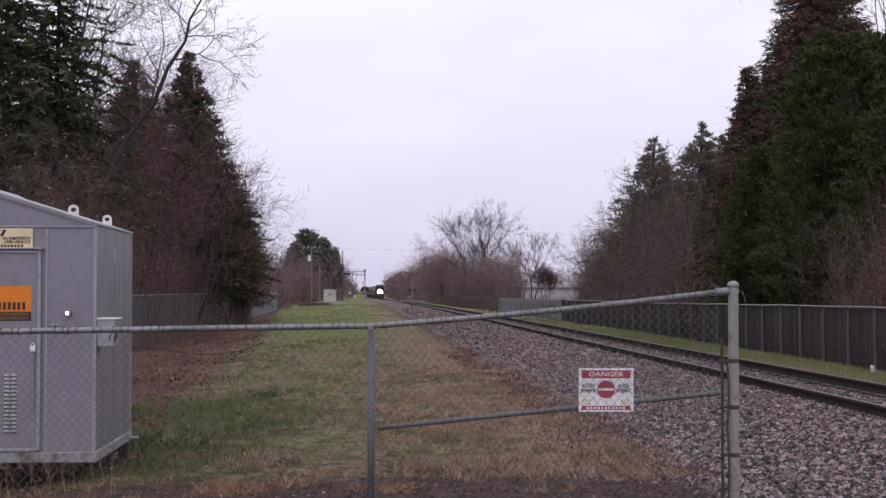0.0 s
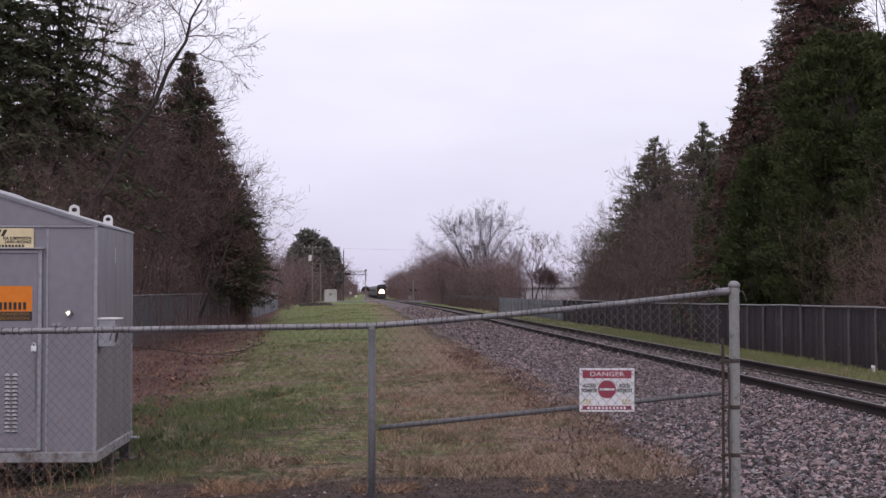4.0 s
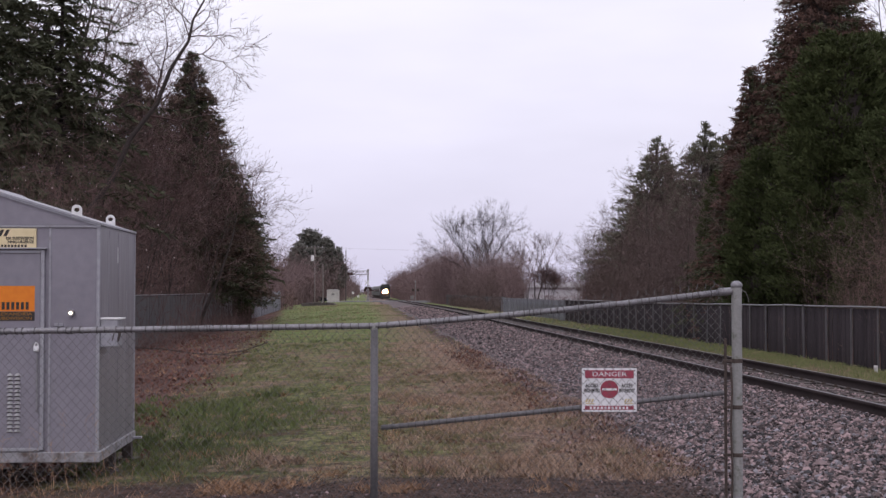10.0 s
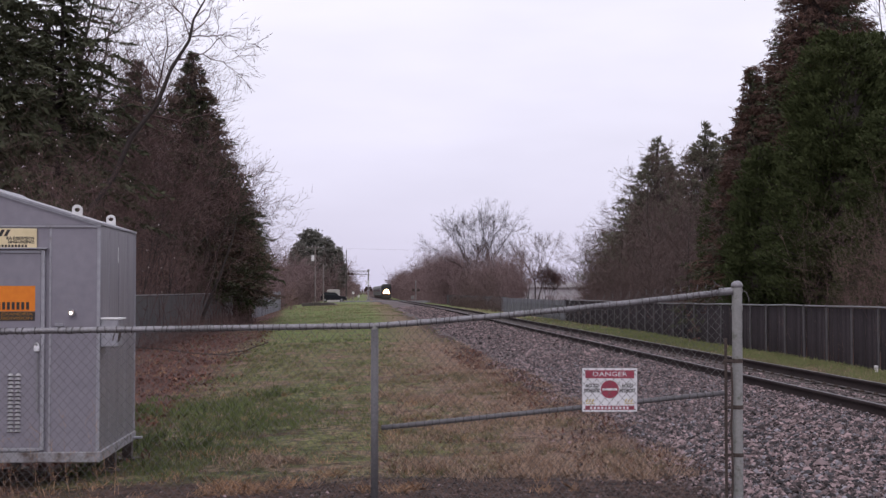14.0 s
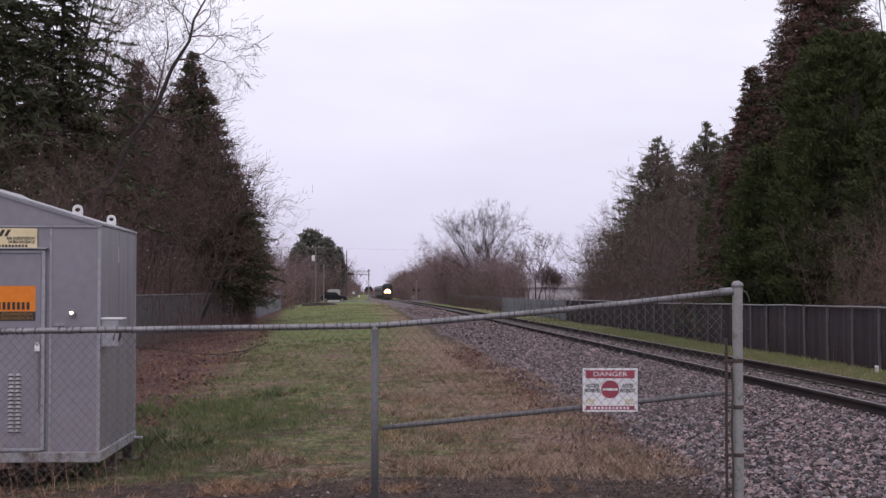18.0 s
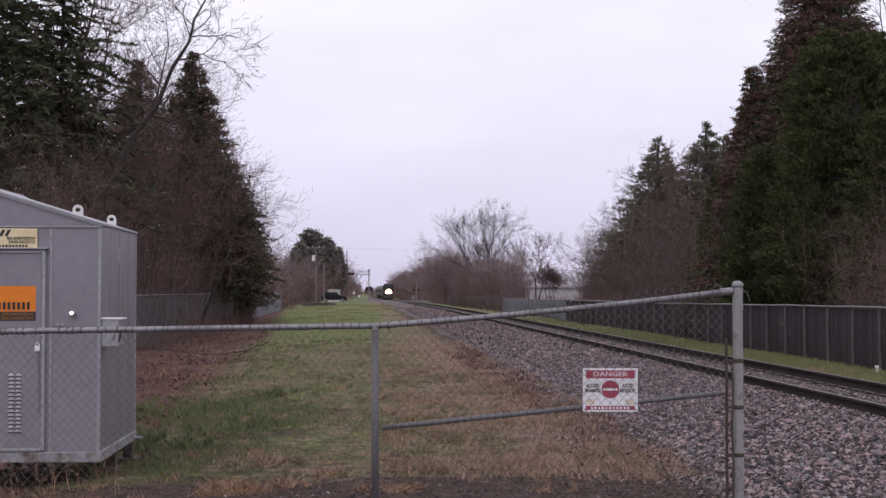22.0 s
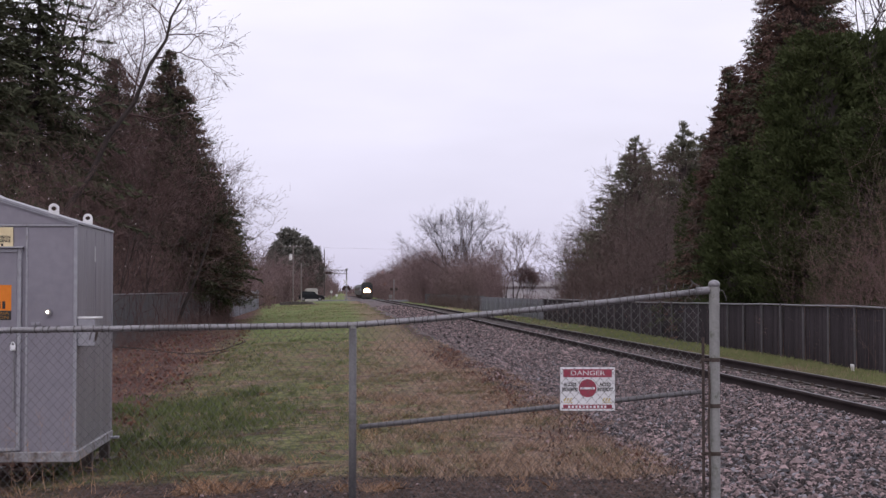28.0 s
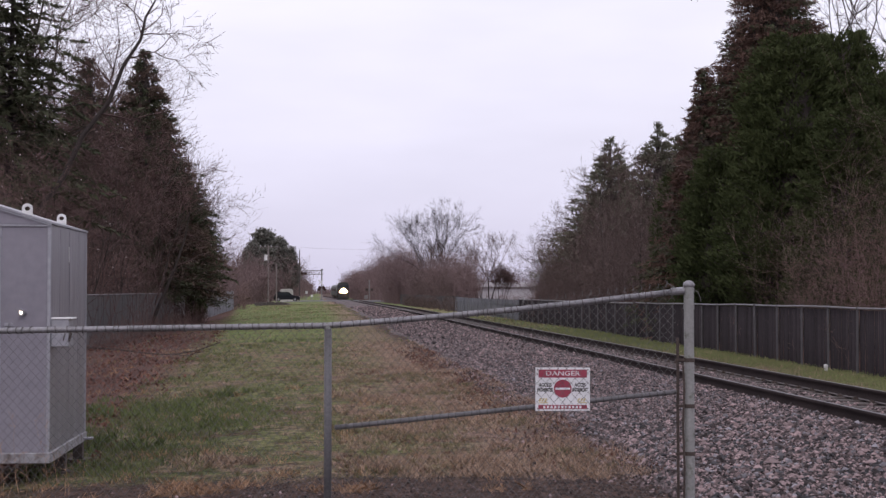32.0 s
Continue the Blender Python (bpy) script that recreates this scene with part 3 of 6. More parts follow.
# ---- grass, straw and fallen leaves ----
def blades(count, x0, x1, y0, y1, length, width, material, name, label, lean=0.6, keep=None, power=1.3, tuft=0):
    if tuft:
        n = count // tuft
        cx, cy = rng.uniform(x0, x1, n), y0 + (y1 - y0) * rng.uniform(0, 1, n) ** power
        if keep is not None:
            ok = np.array([keep(i, j) > rng.random() for i, j in zip(cx, cy)])
            cx, cy, keep = cx[ok], cy[ok], None
        spread = np.repeat(rng.uniform(0.02, 0.09, len(cx)), tuft)
        x = np.repeat(cx, tuft) + rng.normal(0, 1, len(cx) * tuft) * spread
        y = np.repeat(cy, tuft) + rng.normal(0, 1, len(cx) * tuft) * spread
    else:
        x, y = rng.uniform(x0, x1, count), y0 + (y1 - y0) * rng.uniform(0, 1, count) ** power
    if keep is not None:
        ok = np.array([keep(i, j) > rng.random() for i, j in zip(x, y)])
        x, y = x[ok], y[ok]
    k = len(x)
    z = np.array([land(i, j) for i, j in zip(x, y)]) - 0.005
    far = 1 + np.maximum(0, y - 25) / 40
    L, W = length * rng.uniform(0.5, 1.4, k) * far ** 0.3, width * rng.uniform(0.6, 1.4, k) * far
    a, t = rng.uniform(0, 6.28, k), rng.uniform(0.3 * lean if lean > 1.15 else 0, lean, k)
    side = np.stack([np.cos(a), np.sin(a), 0 * a], 1)
    b = rng.uniform(0, 6.28, k)
    tip = np.stack([np.sin(t) * np.cos(b), np.sin(t) * np.sin(b), np.cos(t)], 1) * L[:, None]
    mid = tip * 0.55 + np.array([0, 0, 0.08]) * L[:, None]
    o = np.stack([x, y, z], 1)
    v = np.stack([o - side * W[:, None], o + side * W[:, None], o + mid + side * W[:, None] * 0.7, o + tip, o + mid - side * W[:, None] * 0.7], 1)
    ob = bulk(name, v.reshape(-1, 3), np.arange(k * 5).reshape(-1, 5), material)
    return tagged(ob, label, "leaves" if "leaves" in name else "grass", kind="stuff")


def patchy(x, y, s, seed):
    return 0.45 + 1.5 * noise.noise((x * s, y * s * 0.6, seed)) + 0.5 * noise.noise((x * s * 3.1, y * s * 2.2, seed + 5))


def green_here(x, y):
    g = patchy(x, y, 0.55, 4.0) * smooth01((2.2 - x) / 2.0) * smooth01((y - 11.9) / 2.0) * smooth01((x + 3.6 + 0.045 * max(0, y - 20)) / 1.3)
    return g + 0.8 * smooth01((-0.2 - x) / 1.5) * smooth01((x + 3.4) / 1.0) * smooth01((y - 12.2) / 1.5) * smooth01((30 - y) / 8)


def straw_here(x, y):
    return patchy(x, y, 0.7, 11.0) * smooth01((3.4 - x) / 0.7) * (0.16 + 0.84 * smooth01((x + 0.6) / 1.8)) * smooth01((y - 11.4) / 1.4) * smooth01((x + 4.2 + 0.045 * max(0, y - 20)) / 1.5)


blades(90000, -4.5, 0.8, 10.6, 30, 0.075, 0.0030, GRASS, "grass", "fresh green spring grass in patches", 1.0, lambda x, y: (green_here(x, y) - 0.35) * smooth01((0.3 - x) / 1.6) * smooth01((y - 11.9) / 0.8) * smooth01((27 - y) / 9) * (0.4 + 2.0 * max(0, noise.noise((x * 4.5, y * 2.5, 3.0)) + 0.2)), 1.3, 16)
blades(26000, -3.6, 1.2, 17, 48, 0.07, 0.0034, GRASS, "grass", "scattered green grass further up the verge", 1.0, lambda x, y: (patchy(x, y, 0.5, 14.0) - 0.15) * smooth01((1.2 - x) / 1.5) * smooth01((x + 3.8 + 0.045 * max(0, y - 20)) / 1.3), 1.2, 14)
blades(70000, -6.5, 3.0, 10.6, 45, 0.07, 0.0034, OLIVE, "grass", "short olive grass on the verge", 1.15, lambda x, y: green_here(x, y) * (0.4 + 1.6 * max(0, noise.noise((x * 3.5, y * 2.0, 9.0)) + 0.25)), 1.3, 14)
blades(60000, -6.5, 3.4, 12.2, 45, 0.075, 0.0022, STRAW, "dry_grass", "flattened straw-coloured dead grass on the verge", 1.35, straw_here, 1.3, 12)
blades(26000, -7.5, 3.6, 40, 200, 0.04, 0.007, MEADOW, "grass", "short green grass far along the verge", 0.8, lambda x, y: patchy(x, y, 0.3, 4.0), 1.1)
blades(7000, -7.5, 4.5, 40, 200, 0.06, 0.008, STRAW, "dry_grass", "dead straw-coloured grass far along the verge", 1.2, lambda x, y: patchy(x, y, 0.3, 11.0), 1.1)
blades(6000, 9.5, 12.1, 22, 90, 0.08, 0.004, OLIVE, "grass", "olive grass along the foot of the fence", 1.0, None, 1.2)
blades(22000, 9.9, 12.1, 22, 64, 0.08, 0.0045, MEADOW, "grass", "green grass strip beyond the rails beside the fence", 0.7, lambda x, y: 0.4 + patchy(x, y, 0.5, 2.0) * 0.6, 1.2)
blades(4000, 9.3, 12.1, 22, 150, 0.10, 0.005, STRAW, "dry_grass", "dead grass along the strip by the fence", 1.2, lambda x, y: patchy(x, y, 0.6, 8.0), 1.2)
blades(32000, 0.1, 3.15, 12.5, 23, 0.085, 0.0019, STRAW, "dry_grass", "tufts of long dead grass by the stones", 1.2, lambda x, y: (patchy(x, y, 1.3, 21.0) - 0.35) * 2.2, 1.2, 26)
blades(24000, -2.9, 0.5, 11.6, 13.3, 0.10, 0.0018, RUSTY, "dry_grass", "matted rusty dead grass in front of the hut", 1.45, lambda x, y: (patchy(x, y, 1.3, 31.0) - 0.3) * 2.0 * smooth01((12.9 - y) / 1.0), 1.3, 30)
blades(14000, -2.6, 2.6, 11.5, 24, 0.11, 0.0019, RUSTY, "dry_grass", "clumps of orange dead grass in the turf", 1.2, lambda x, y: (patchy(x, y, 1.9, 77.0) - 0.7) * 3.0, 1.3, 30)
blades(26000, 1.6, 3.75, 12.3, 34, 0.085, 0.0021, STRAW, "dry_grass", "ragged straw tufts creeping over the edge of the stones", 1.25, lambda x, y: (patchy(x, y, 1.1, 61.0) - 0.15) * 1.5 * smooth01((3.7 - x) / 0.8), 1.3, 22)
blades(10000, 0.2, 3.3, 12.6, 30, 0.075, 0.0022, LITTER, "dry_grass", "dark matted thatch between the tufts", 1.4, lambda x, y: (patchy(x, y, 1.5, 83.0) - 0.1) * 1.4, 1.3, 18)
blades(26000, 0.2, 2.8, 12.6, 28, 0.06, 0.0030, OLIVE, "grass", "thin olive grass among the straw", 1.1, lambda x, y: (patchy(x, y, 0.8, 91.0) - 0.35) * 1.8, 1.3, 16)
blades(9000, 0.2, 3.4, 17, 46, 0.07, 0.0040, STRAW, "dry_grass", "straw-coloured dead grass along the edge of the stones", 1.3, lambda x, y: (patchy(x, y, 1.0, 25.0) - 0.1) * 1.4, 1.2, 16)
blades(12000, 1.9, 3.5, 12.6, 40, 0.06, 0.011, LITTER, "fallen_leaves", "dark fallen leaves caught along the edge of the stones", 1.5, lambda x, y: (patchy(x, y, 1.4, 35.0) + 0.1) * smooth01((x - 1.9) / 0.6), 1.2)
blades(12000, 0.3, 2.6, 12.4, 13.6, 0.09, 0.0024, STRAW, "dry_grass", "pale clumps of dead grass at the edge of the dirt", 1.3, lambda x, y: (patchy(x, y, 1.6, 51.0) - 0.25) * 1.6, 1.0, 30)
blades(7000, -3.7, -0.9, 15.5, 24, 0.13, 0.0085, GRASS, "weeds", "dark green broad-leaved weeds in clumps by the leaf litter", 1.1, lambda x, y: (patchy(x, y, 1.2, 41.0) - 0.3) * 2.4 * smooth01((-0.9 - x) / 0.9), 1.1, 36)
blades(6000, -1.9, -0.3, 13.0, 14.6, 0.13, 0.0022, STRAW, "dry_grass", "a mound of bent hay in the green turf", 1.35, lambda x, y: 1.6 - 3.4 * math.hypot(x + 0.95, (y - 13.7) * 0.8), 1.0, 40)
blades(9000, -8.5, -2.6, 16, 46, 0.10, 0.0030, RUSTY, "dry_grass", "rusty dead grass among the fallen leaves", 1.3, lambda x, y: (patchy(x, y, 1.0, 15.0) - 0.2) * 1.6 * smooth01((-2.4 - x - max(0, y - 20) * 0.045) / 1.0), 1.2, 24)
blades(30000, -9.5, -2.0, 14, 70, 0.07, 0.022, LITTER, "fallen_leaves", "brown fallen leaves under the brush", 1.5, lambda x, y: patchy(x, y, 0.8, 5.0) * smooth01((-1.9 - x - max(0, y - 20) * 0.045) / 1.4))


# ---- the equipment hut ----
def equipment_hut():
    X1, X0, Y0, Y1 = -2.41, -4.81, 13.0, 15.0
    ZB, ZT = 0.185, 2.255
    RX, RZ = (X0 + X1) / 2, 2.255 + 0.37
    hut = thing("equipment_hut", "dull grey aluminium railway equipment hut with a low gable roof", "hut", (RX, 14.0, 0))
    off = Matrix.Translation((-RX, -14.0, 0))

    def put(name, bm, mat, parent=hut, label="", smooth=False):
        if parent is hut:
            bm.transform(off)
        return part(name, bm, mat, parent, label, smooth)

    def sub(name, bm, mat, parent, label="", smooth=False):
        bm.transform(off)
        return part(name, bm, mat, parent, label, smooth)

    put("front_wall", block((X0 + 0.03, Y0 + 0.012, ZB), (X1 - 0.03, Y0 + 0.05, ZT)), ALU)
    side = put("side_wall", block((X1 - 0.05, Y0 + 0.05, ZB), (X1 - 0.008, Y1 - 0.03, ZT)), ALU_SIDE, label="streaked aluminium side")
    for y in (13.5, 14.0, 14.5):
        sub("seam", block((X1 - 0.012, y - 0.006, ZB + 0.02), (X1 - 0.005, y + 0.006, ZT - 0.03), 0.002), ALU_SIDE, side)
    put("side_wall", block((X0 + 0.008, Y0 + 0.05, ZB), (X0 + 0.05, Y1 - 0.03, ZT)), ALU_SIDE)
    put("back_wall", block((X0 + 0.03, Y1 - 0.05, ZB), (X1 - 0.03, Y1 - 0.012, ZT)), ALU)
    put("gable", prism([(X0, ZT), (X1, ZT), (RX, RZ)], Y0 + 0.006, Y0 + 0.04), ALU)
    put("gable", prism([(X0, ZT), (X1, ZT), (RX, RZ)], Y1 - 0.04, Y1 - 0.006), ALU)
    put("header_trim", block((X0, Y0 - 0.004, ZT - 0.022), (X1, Y0 + 0.012, ZT - 0.004), 0.003), ALU_TRIM)
    slope = (RZ - ZT) / (X1 - RX)
    for s, xe in ((1, X1 + 0.008), (-1, X0 - 0.008)):
        roof = put("roof_panel", prism([(RX, RZ + 0.004), (xe, RZ - slope * abs(xe - RX) + 0.004), (xe, RZ - slope * abs(xe - RX) + 0.024), (RX, RZ + 0.024)], Y0 - 0.008, Y1 + 0.008),
                   ALU_TRIM, label="pale sheet-metal roof slope")
        sub("roof_lip", prism([(RX, RZ - 0.012), (xe, RZ - slope * abs(xe - RX) - 0.012), (xe, RZ - slope * abs(xe - RX) - 0.002), (RX, RZ - 0.002)], Y0 - 0.016, Y0 - 0.0085), ALU_TRIM, roof)
    put("ridge_cap", prism([(RX - 0.09, RZ - 0.004), (RX, RZ + 0.04), (RX + 0.09, RZ - 0.004)], Y0 - 0.012, Y1 + 0.012), ALU_TRIM)
    for x in (X0, X1 - 0.032):
        for y in (Y0, Y1 - 0.032):
            put("corner_post", block((x, y, ZB - 0.01), (x + 0.032, y + 0.032, ZT), 0.004), ALU_TRIM)
    put("wall_seam", block((-2.872, Y0 + 0.004, ZB), (-2.852, Y0 + 0.014, ZT - 0.025), 0.002), ALU_TRIM)
    put("skid_beam", block((X0 - 0.01, Y0 - 0.02, 0.096), (X1 + 0.012, Y0 + 0.06, ZB + 0.004), 0.006), ALU_BASE, label="mud-splashed base beam")
    put("skid_beam", block((X1 - 0.06, Y0 + 0.06, 0.096), (X1 + 0.012, Y1, ZB + 0.004), 0.006), ALU_BASE, label="mud-splashed base beam")
    put("skid_beam", block((X0 - 0.01, Y0 + 0.06, 0.096), (X0 + 0.06, Y1, ZB + 0.004), 0.006), ALU_BASE)
    put("floor_pan", block((X0 + 0.06, Y0 + 0.06, 0.12), (X1 - 0.06, Y1, ZB)), ALU_BASE)
    for x in (X0 + 0.12, RX, X1 - 0.055):
        for y in (Y0 + 0.9, Y1 - 0.12):
            g = land(x, y)
            leg = put("leg", block((x - 0.05, y - 0.05, g - 0.15), (x + 0.05, y + 0.05, 0.12), 0.006), RUST, label="dark iron leg")
            sub("foot_plate", block((x - 0.11, y - 0.11, g - 0.02), (x + 0.11, y + 0.11, g + 0.025), 0.004), RUST, leg)
    put("step_bracket", block((X1 + 0.012, Y1 - 0.22, 0.12), (X1 + 0.10, Y1 - 0.12, 0.14), 0.003), ALU_TRIM)
    for y, x in ((Y0 + 0.035, -2.63), (Y1 - 0.25, -2.63)):
        z = RZ - slope * (x - RX)
        bm = bmesh.new()
        rim = [(0.047, -0.07), (0.047, 0.0), (0.047, 0.06)] + [(0.047 * math.cos(a), 0.075 + 0.047 * math.sin(a)) for a in np.linspace(0.2, math.pi - 0.2, 11)] + [(-0.047, 0.06), (-0.047, 0.0), (-0.047, -0.07)]
        hole = [(0.026 * math.cos(a), 0.075 + 0.02 * math.sin(a)) for a in np.linspace(-1.3, math.pi + 1.3, len(rim))]
        rings = [[bm.verts.new((x + px, y + dy, z + pz)) for px, pz in ring] for dy in (-0.01, 0.01) for ring in (rim, hole)]
        n = len(rim)
        for k in range(n):
            q = (k + 1) % n
            bm.faces.new((rings[0][k], rings[0][q], rings[1][q], rings[1][k]))
            bm.faces.new((rings[2][q], rings[2][k], rings[3][k], rings[3][q]))
            bm.faces.new((rings[0][q], rings[0][k], rings[2][k], rings[2][q]))
            bm.faces.new((rings[1][k], rings[1][q], rings[3][q], rings[3][k]))
        bmesh.ops.recalc_face_normals(bm, faces=bm.faces)
        put("lifting_eye", bm, WHITE_PAINT, label="pale lifting eye on the roof")
    # door
    DX0, DX1, DZ0, DZ1 = -3.78, -2.905, 0.21, 2.03
    door = put("door", block((DX0 + 0.03, Y0 - 0.016, DZ0 + 0.02), (DX1 - 0.035, Y0 + 0.008, DZ1 - 0.035), 0.004), ALU, label="closed flush metal door")
    for lo, hi in (((DX1 - 0.035, DZ0), (DX1, DZ1)), ((DX0 - 0.005, DZ0), (DX0 + 0.03, DZ1)), ((DX0 + 0.03, DZ1 - 0.035), (DX1 - 0.035, DZ1)), ((DX0 + 0.03, DZ0 - 0.012), (DX1 - 0.035, DZ0 + 0.02))):
        sub("door_frame", block((lo[0], Y0 - 0.024, lo[1]), (hi[0], Y0 + 0.01, hi[1]), 0.004), ALU_TRIM, door)
    sub("drip_cap", block((DX0 - 0.03, Y0 - 0.06, DZ1 + 0.004), (DX1 + 0.02, Y0 + 0.006, DZ1 + 0.018), 0.003), ALU_TRIM, door)
    for i in range(15):
        for x in (-3.205, -3.14):
            z = 0.375 + i * 0.0362
            bm = bmesh.new()
            a = [bm.verts.new((x + 0.031 * u, Y0 - 0.017 - 0.030 * (1 - u * u), z + 0.004 * (1 - u * u))) for u in np.linspace(-1, 1, 7)]
            b = [bm.verts.new((x + 0.03 * u, Y0 - 0.0155, z + 0.025 * (1 - u * u) ** 0.5)) for u in np.linspace(-1, 1, 7)]
            for k in range(6):
                bm.faces.new((a[k], a[k + 1], b[k + 1], b[k]))
            bmesh.ops.solidify(bm, geom=bm.faces[:], thickness=0.003)
            # White colour imitates light caught on the lip of a plain metal louvre.
            sub("louvre", bm, WHITE_PAINT, door, "pressed louvre, white put in for light on its upper lip")
            # Solid dark bar on the door face stands for shade in the gap.
            sub("louvre_shade_bar", block((x - 0.027, Y0 - 0.0178, z - 0.007), (x + 0.027, Y0 - 0.0155, z + 0.002)), RUST, door, "dark bar put in for the shaded gap under a louvre")
    sub("lock_rod", block((-2.972, Y0 - 0.03, 0.55), (-2.956, Y0 - 0.016, 1.12), 0.003), GALV, door, "dark locking bar")
    lock = bmesh.new()
    box(lock, (-2.995, Y0 - 0.05, 1.105), (-2.945, Y0 - 0.028, 1.155), 0.006)
    sub("padlock", lock, BRASS, door, "bright steel padlock")
    sub("shackle", pipe([(-2.97 + 0.017 * math.cos(a), Y0 - 0.039, 1.155 + 0.03 * math.sin(a)) for a in np.linspace(0, math.pi, 9)], 0.005, 6), BRASS, door)
    sub("hasp", block((-3.01, Y0 - 0.026, 1.15), (-2.94, Y0 - 0.014, 1.18), 0.003), GALV, door)
    # plates on the front
    plate = put("notice_plate", block((-3.72, Y0 - 0.012, 2.043), (-2.985, Y0 + 0.009, 2.223), 0.002), CREAM, label="cream notice plate with dark lettering")
    yy = Y0 - 0.0135
    for i, x in enumerate((-3.40, -3.35, -3.30, -3.25)):
        sub("emblem_stroke", prism([(x - 0.03, 2.152), (x - 0.0, 2.152), (x + 0.03, 2.212), (x + 0.0, 2.212)], yy, yy + 0.002), BLACK_INK, plate)
    for words, size, z in (("RIA SUBDIVISION", 0.038, 2.133), ("24HRS-URGENCE", 0.036, 2.099)):
        ob = lettering(words, size, BLACK_INK, plate, (-3.006 - RX, yy - 14.0, z), align="RIGHT", fat=0.0011)
        ob.scale = (0.86, 1, 1)
    for x in np.arange(-3.36, -3.08, 0.030):
        sub("number_bar", block((x, yy, 2.053), (x + 0.02, yy + 0.002, 2.075)), BLACK_INK, plate)
    sticker = put("warning_sticker", block((-3.55, Y0 - 0.0185, 1.468), (-2.992, Y0 - 0.0158, 1.70)), ORANGE, label="orange emergency sticker with dark bars")
    for x in np.arange(-3.33, -3.03, 0.043):
        sub("number_bar", block((x, Y0 - 0.0205, 1.484), (x + 0.027, Y0 - 0.0183, 1.552)), BLACK_INK, sticker)
    strip = put("warning_strip", block((-3.55, Y0 - 0.0185, 1.382), (-2.992, Y0 - 0.0158, 1.466)), BLACK_INK, label="black strip with faint orange bars")
    for words, z in (("ALEXANDRIA", 1.443), ("SUBDIVISION", 1.405)):
        ob = lettering(words, 0.046, DULL_ORANGE, strip, (-3.012 - RX, Y0 - 0.0195 - 14.0, z), align="RIGHT", fat=0.0008)
        ob.scale = (1.25, 0.85, 1)
    # fittings
    lampb = put("indicator_lamp", bar((-2.667, Y0 - 0.03, 1.454), (-2.667, Y0 + 0.01, 1.454), 0.032, n=14), GALV, label="small lit lamp on the front wall")
    lens = bmesh.new()
    bmesh.ops.create_uvsphere(lens, u_segments=12, v_segments=8, radius=0.0135, matrix=Matrix.Translation((-2.667, Y0 - 0.032, 1.454)))
    sub("lens", lens, LAMP_ON, lampb, "glowing warm white lens", True)
    for x in (-2.80, -2.757):
        put("label_plate", block((x - 0.019, Y0 - 0.002, 1.332), (x + 0.019, Y0 + 0.012, 1.362), 0.002), ALU_TRIM, label="small pale label plate")
    jb = put("junction_box", block((X1 - 0.004, Y0 + 0.03, 1.14), (X1 + 0.16, Y0 + 0.28, 1.40), 0.008), ALU_TRIM, label="grey junction box on the side")
    sub("box_lid", block((X1 - 0.008, Y0 + 0.02, 1.392), (X1 + 0.185, Y0 + 0.30, 1.408), 0.003), WHITE_PAINT, jb)
    for dz in (0.0, 0.05):
        sub("conduit_elbow", pipe([(X1 + 0.12 + dz, Y0 + 0.05, 1.31), (X1 + 0.125 + dz, Y0 + 0.04, 1.26), (X1 + 0.11 + dz, Y0 + 0.04, 1.20), (X1 + 0.09 + dz, Y0 + 0.05, 1.16)], 0.013, 6), RUST, jb)
    put("side_label", block((X1 - 0.009, 13.95, 1.93), (X1 - 0.001, 13.964, 2.08)), WHITE_PAINT, label="worn pale sticker")
    return hut


equipment_hut()


twig = thing("fallen_branch", "thin dark bare branch sticking out behind the hut", "branch", (-2.44, 14.97, 1.06))
part("stem", pipe([(0, 0, 0.0), (0.3, 0.1, -0.02), (0.62, 0.2, -0.07), (0.9, 0.25, -0.09), (1.15, 0.3, -0.05), (1.4, 0.3, 0.04)], 0.006, 5), RUST, twig)
part("side_twig", pipe([(0.9, 0.25, -0.09), (1.05, 0.25, -0.10), (1.2, 0.2, -0.06)], 0.004, 5), RUST, twig)


# ---- the sagging gate ----
GATE_Y = 9.8


def rail_top(x):
    """The height of the sagging top rail."""
    if x < 0.07:
        return 1.41 + (x - 0.07) * 0.0137
    u = x - 0.07
    return 1.41 + 0.070 * u + 0.0105 * u * u


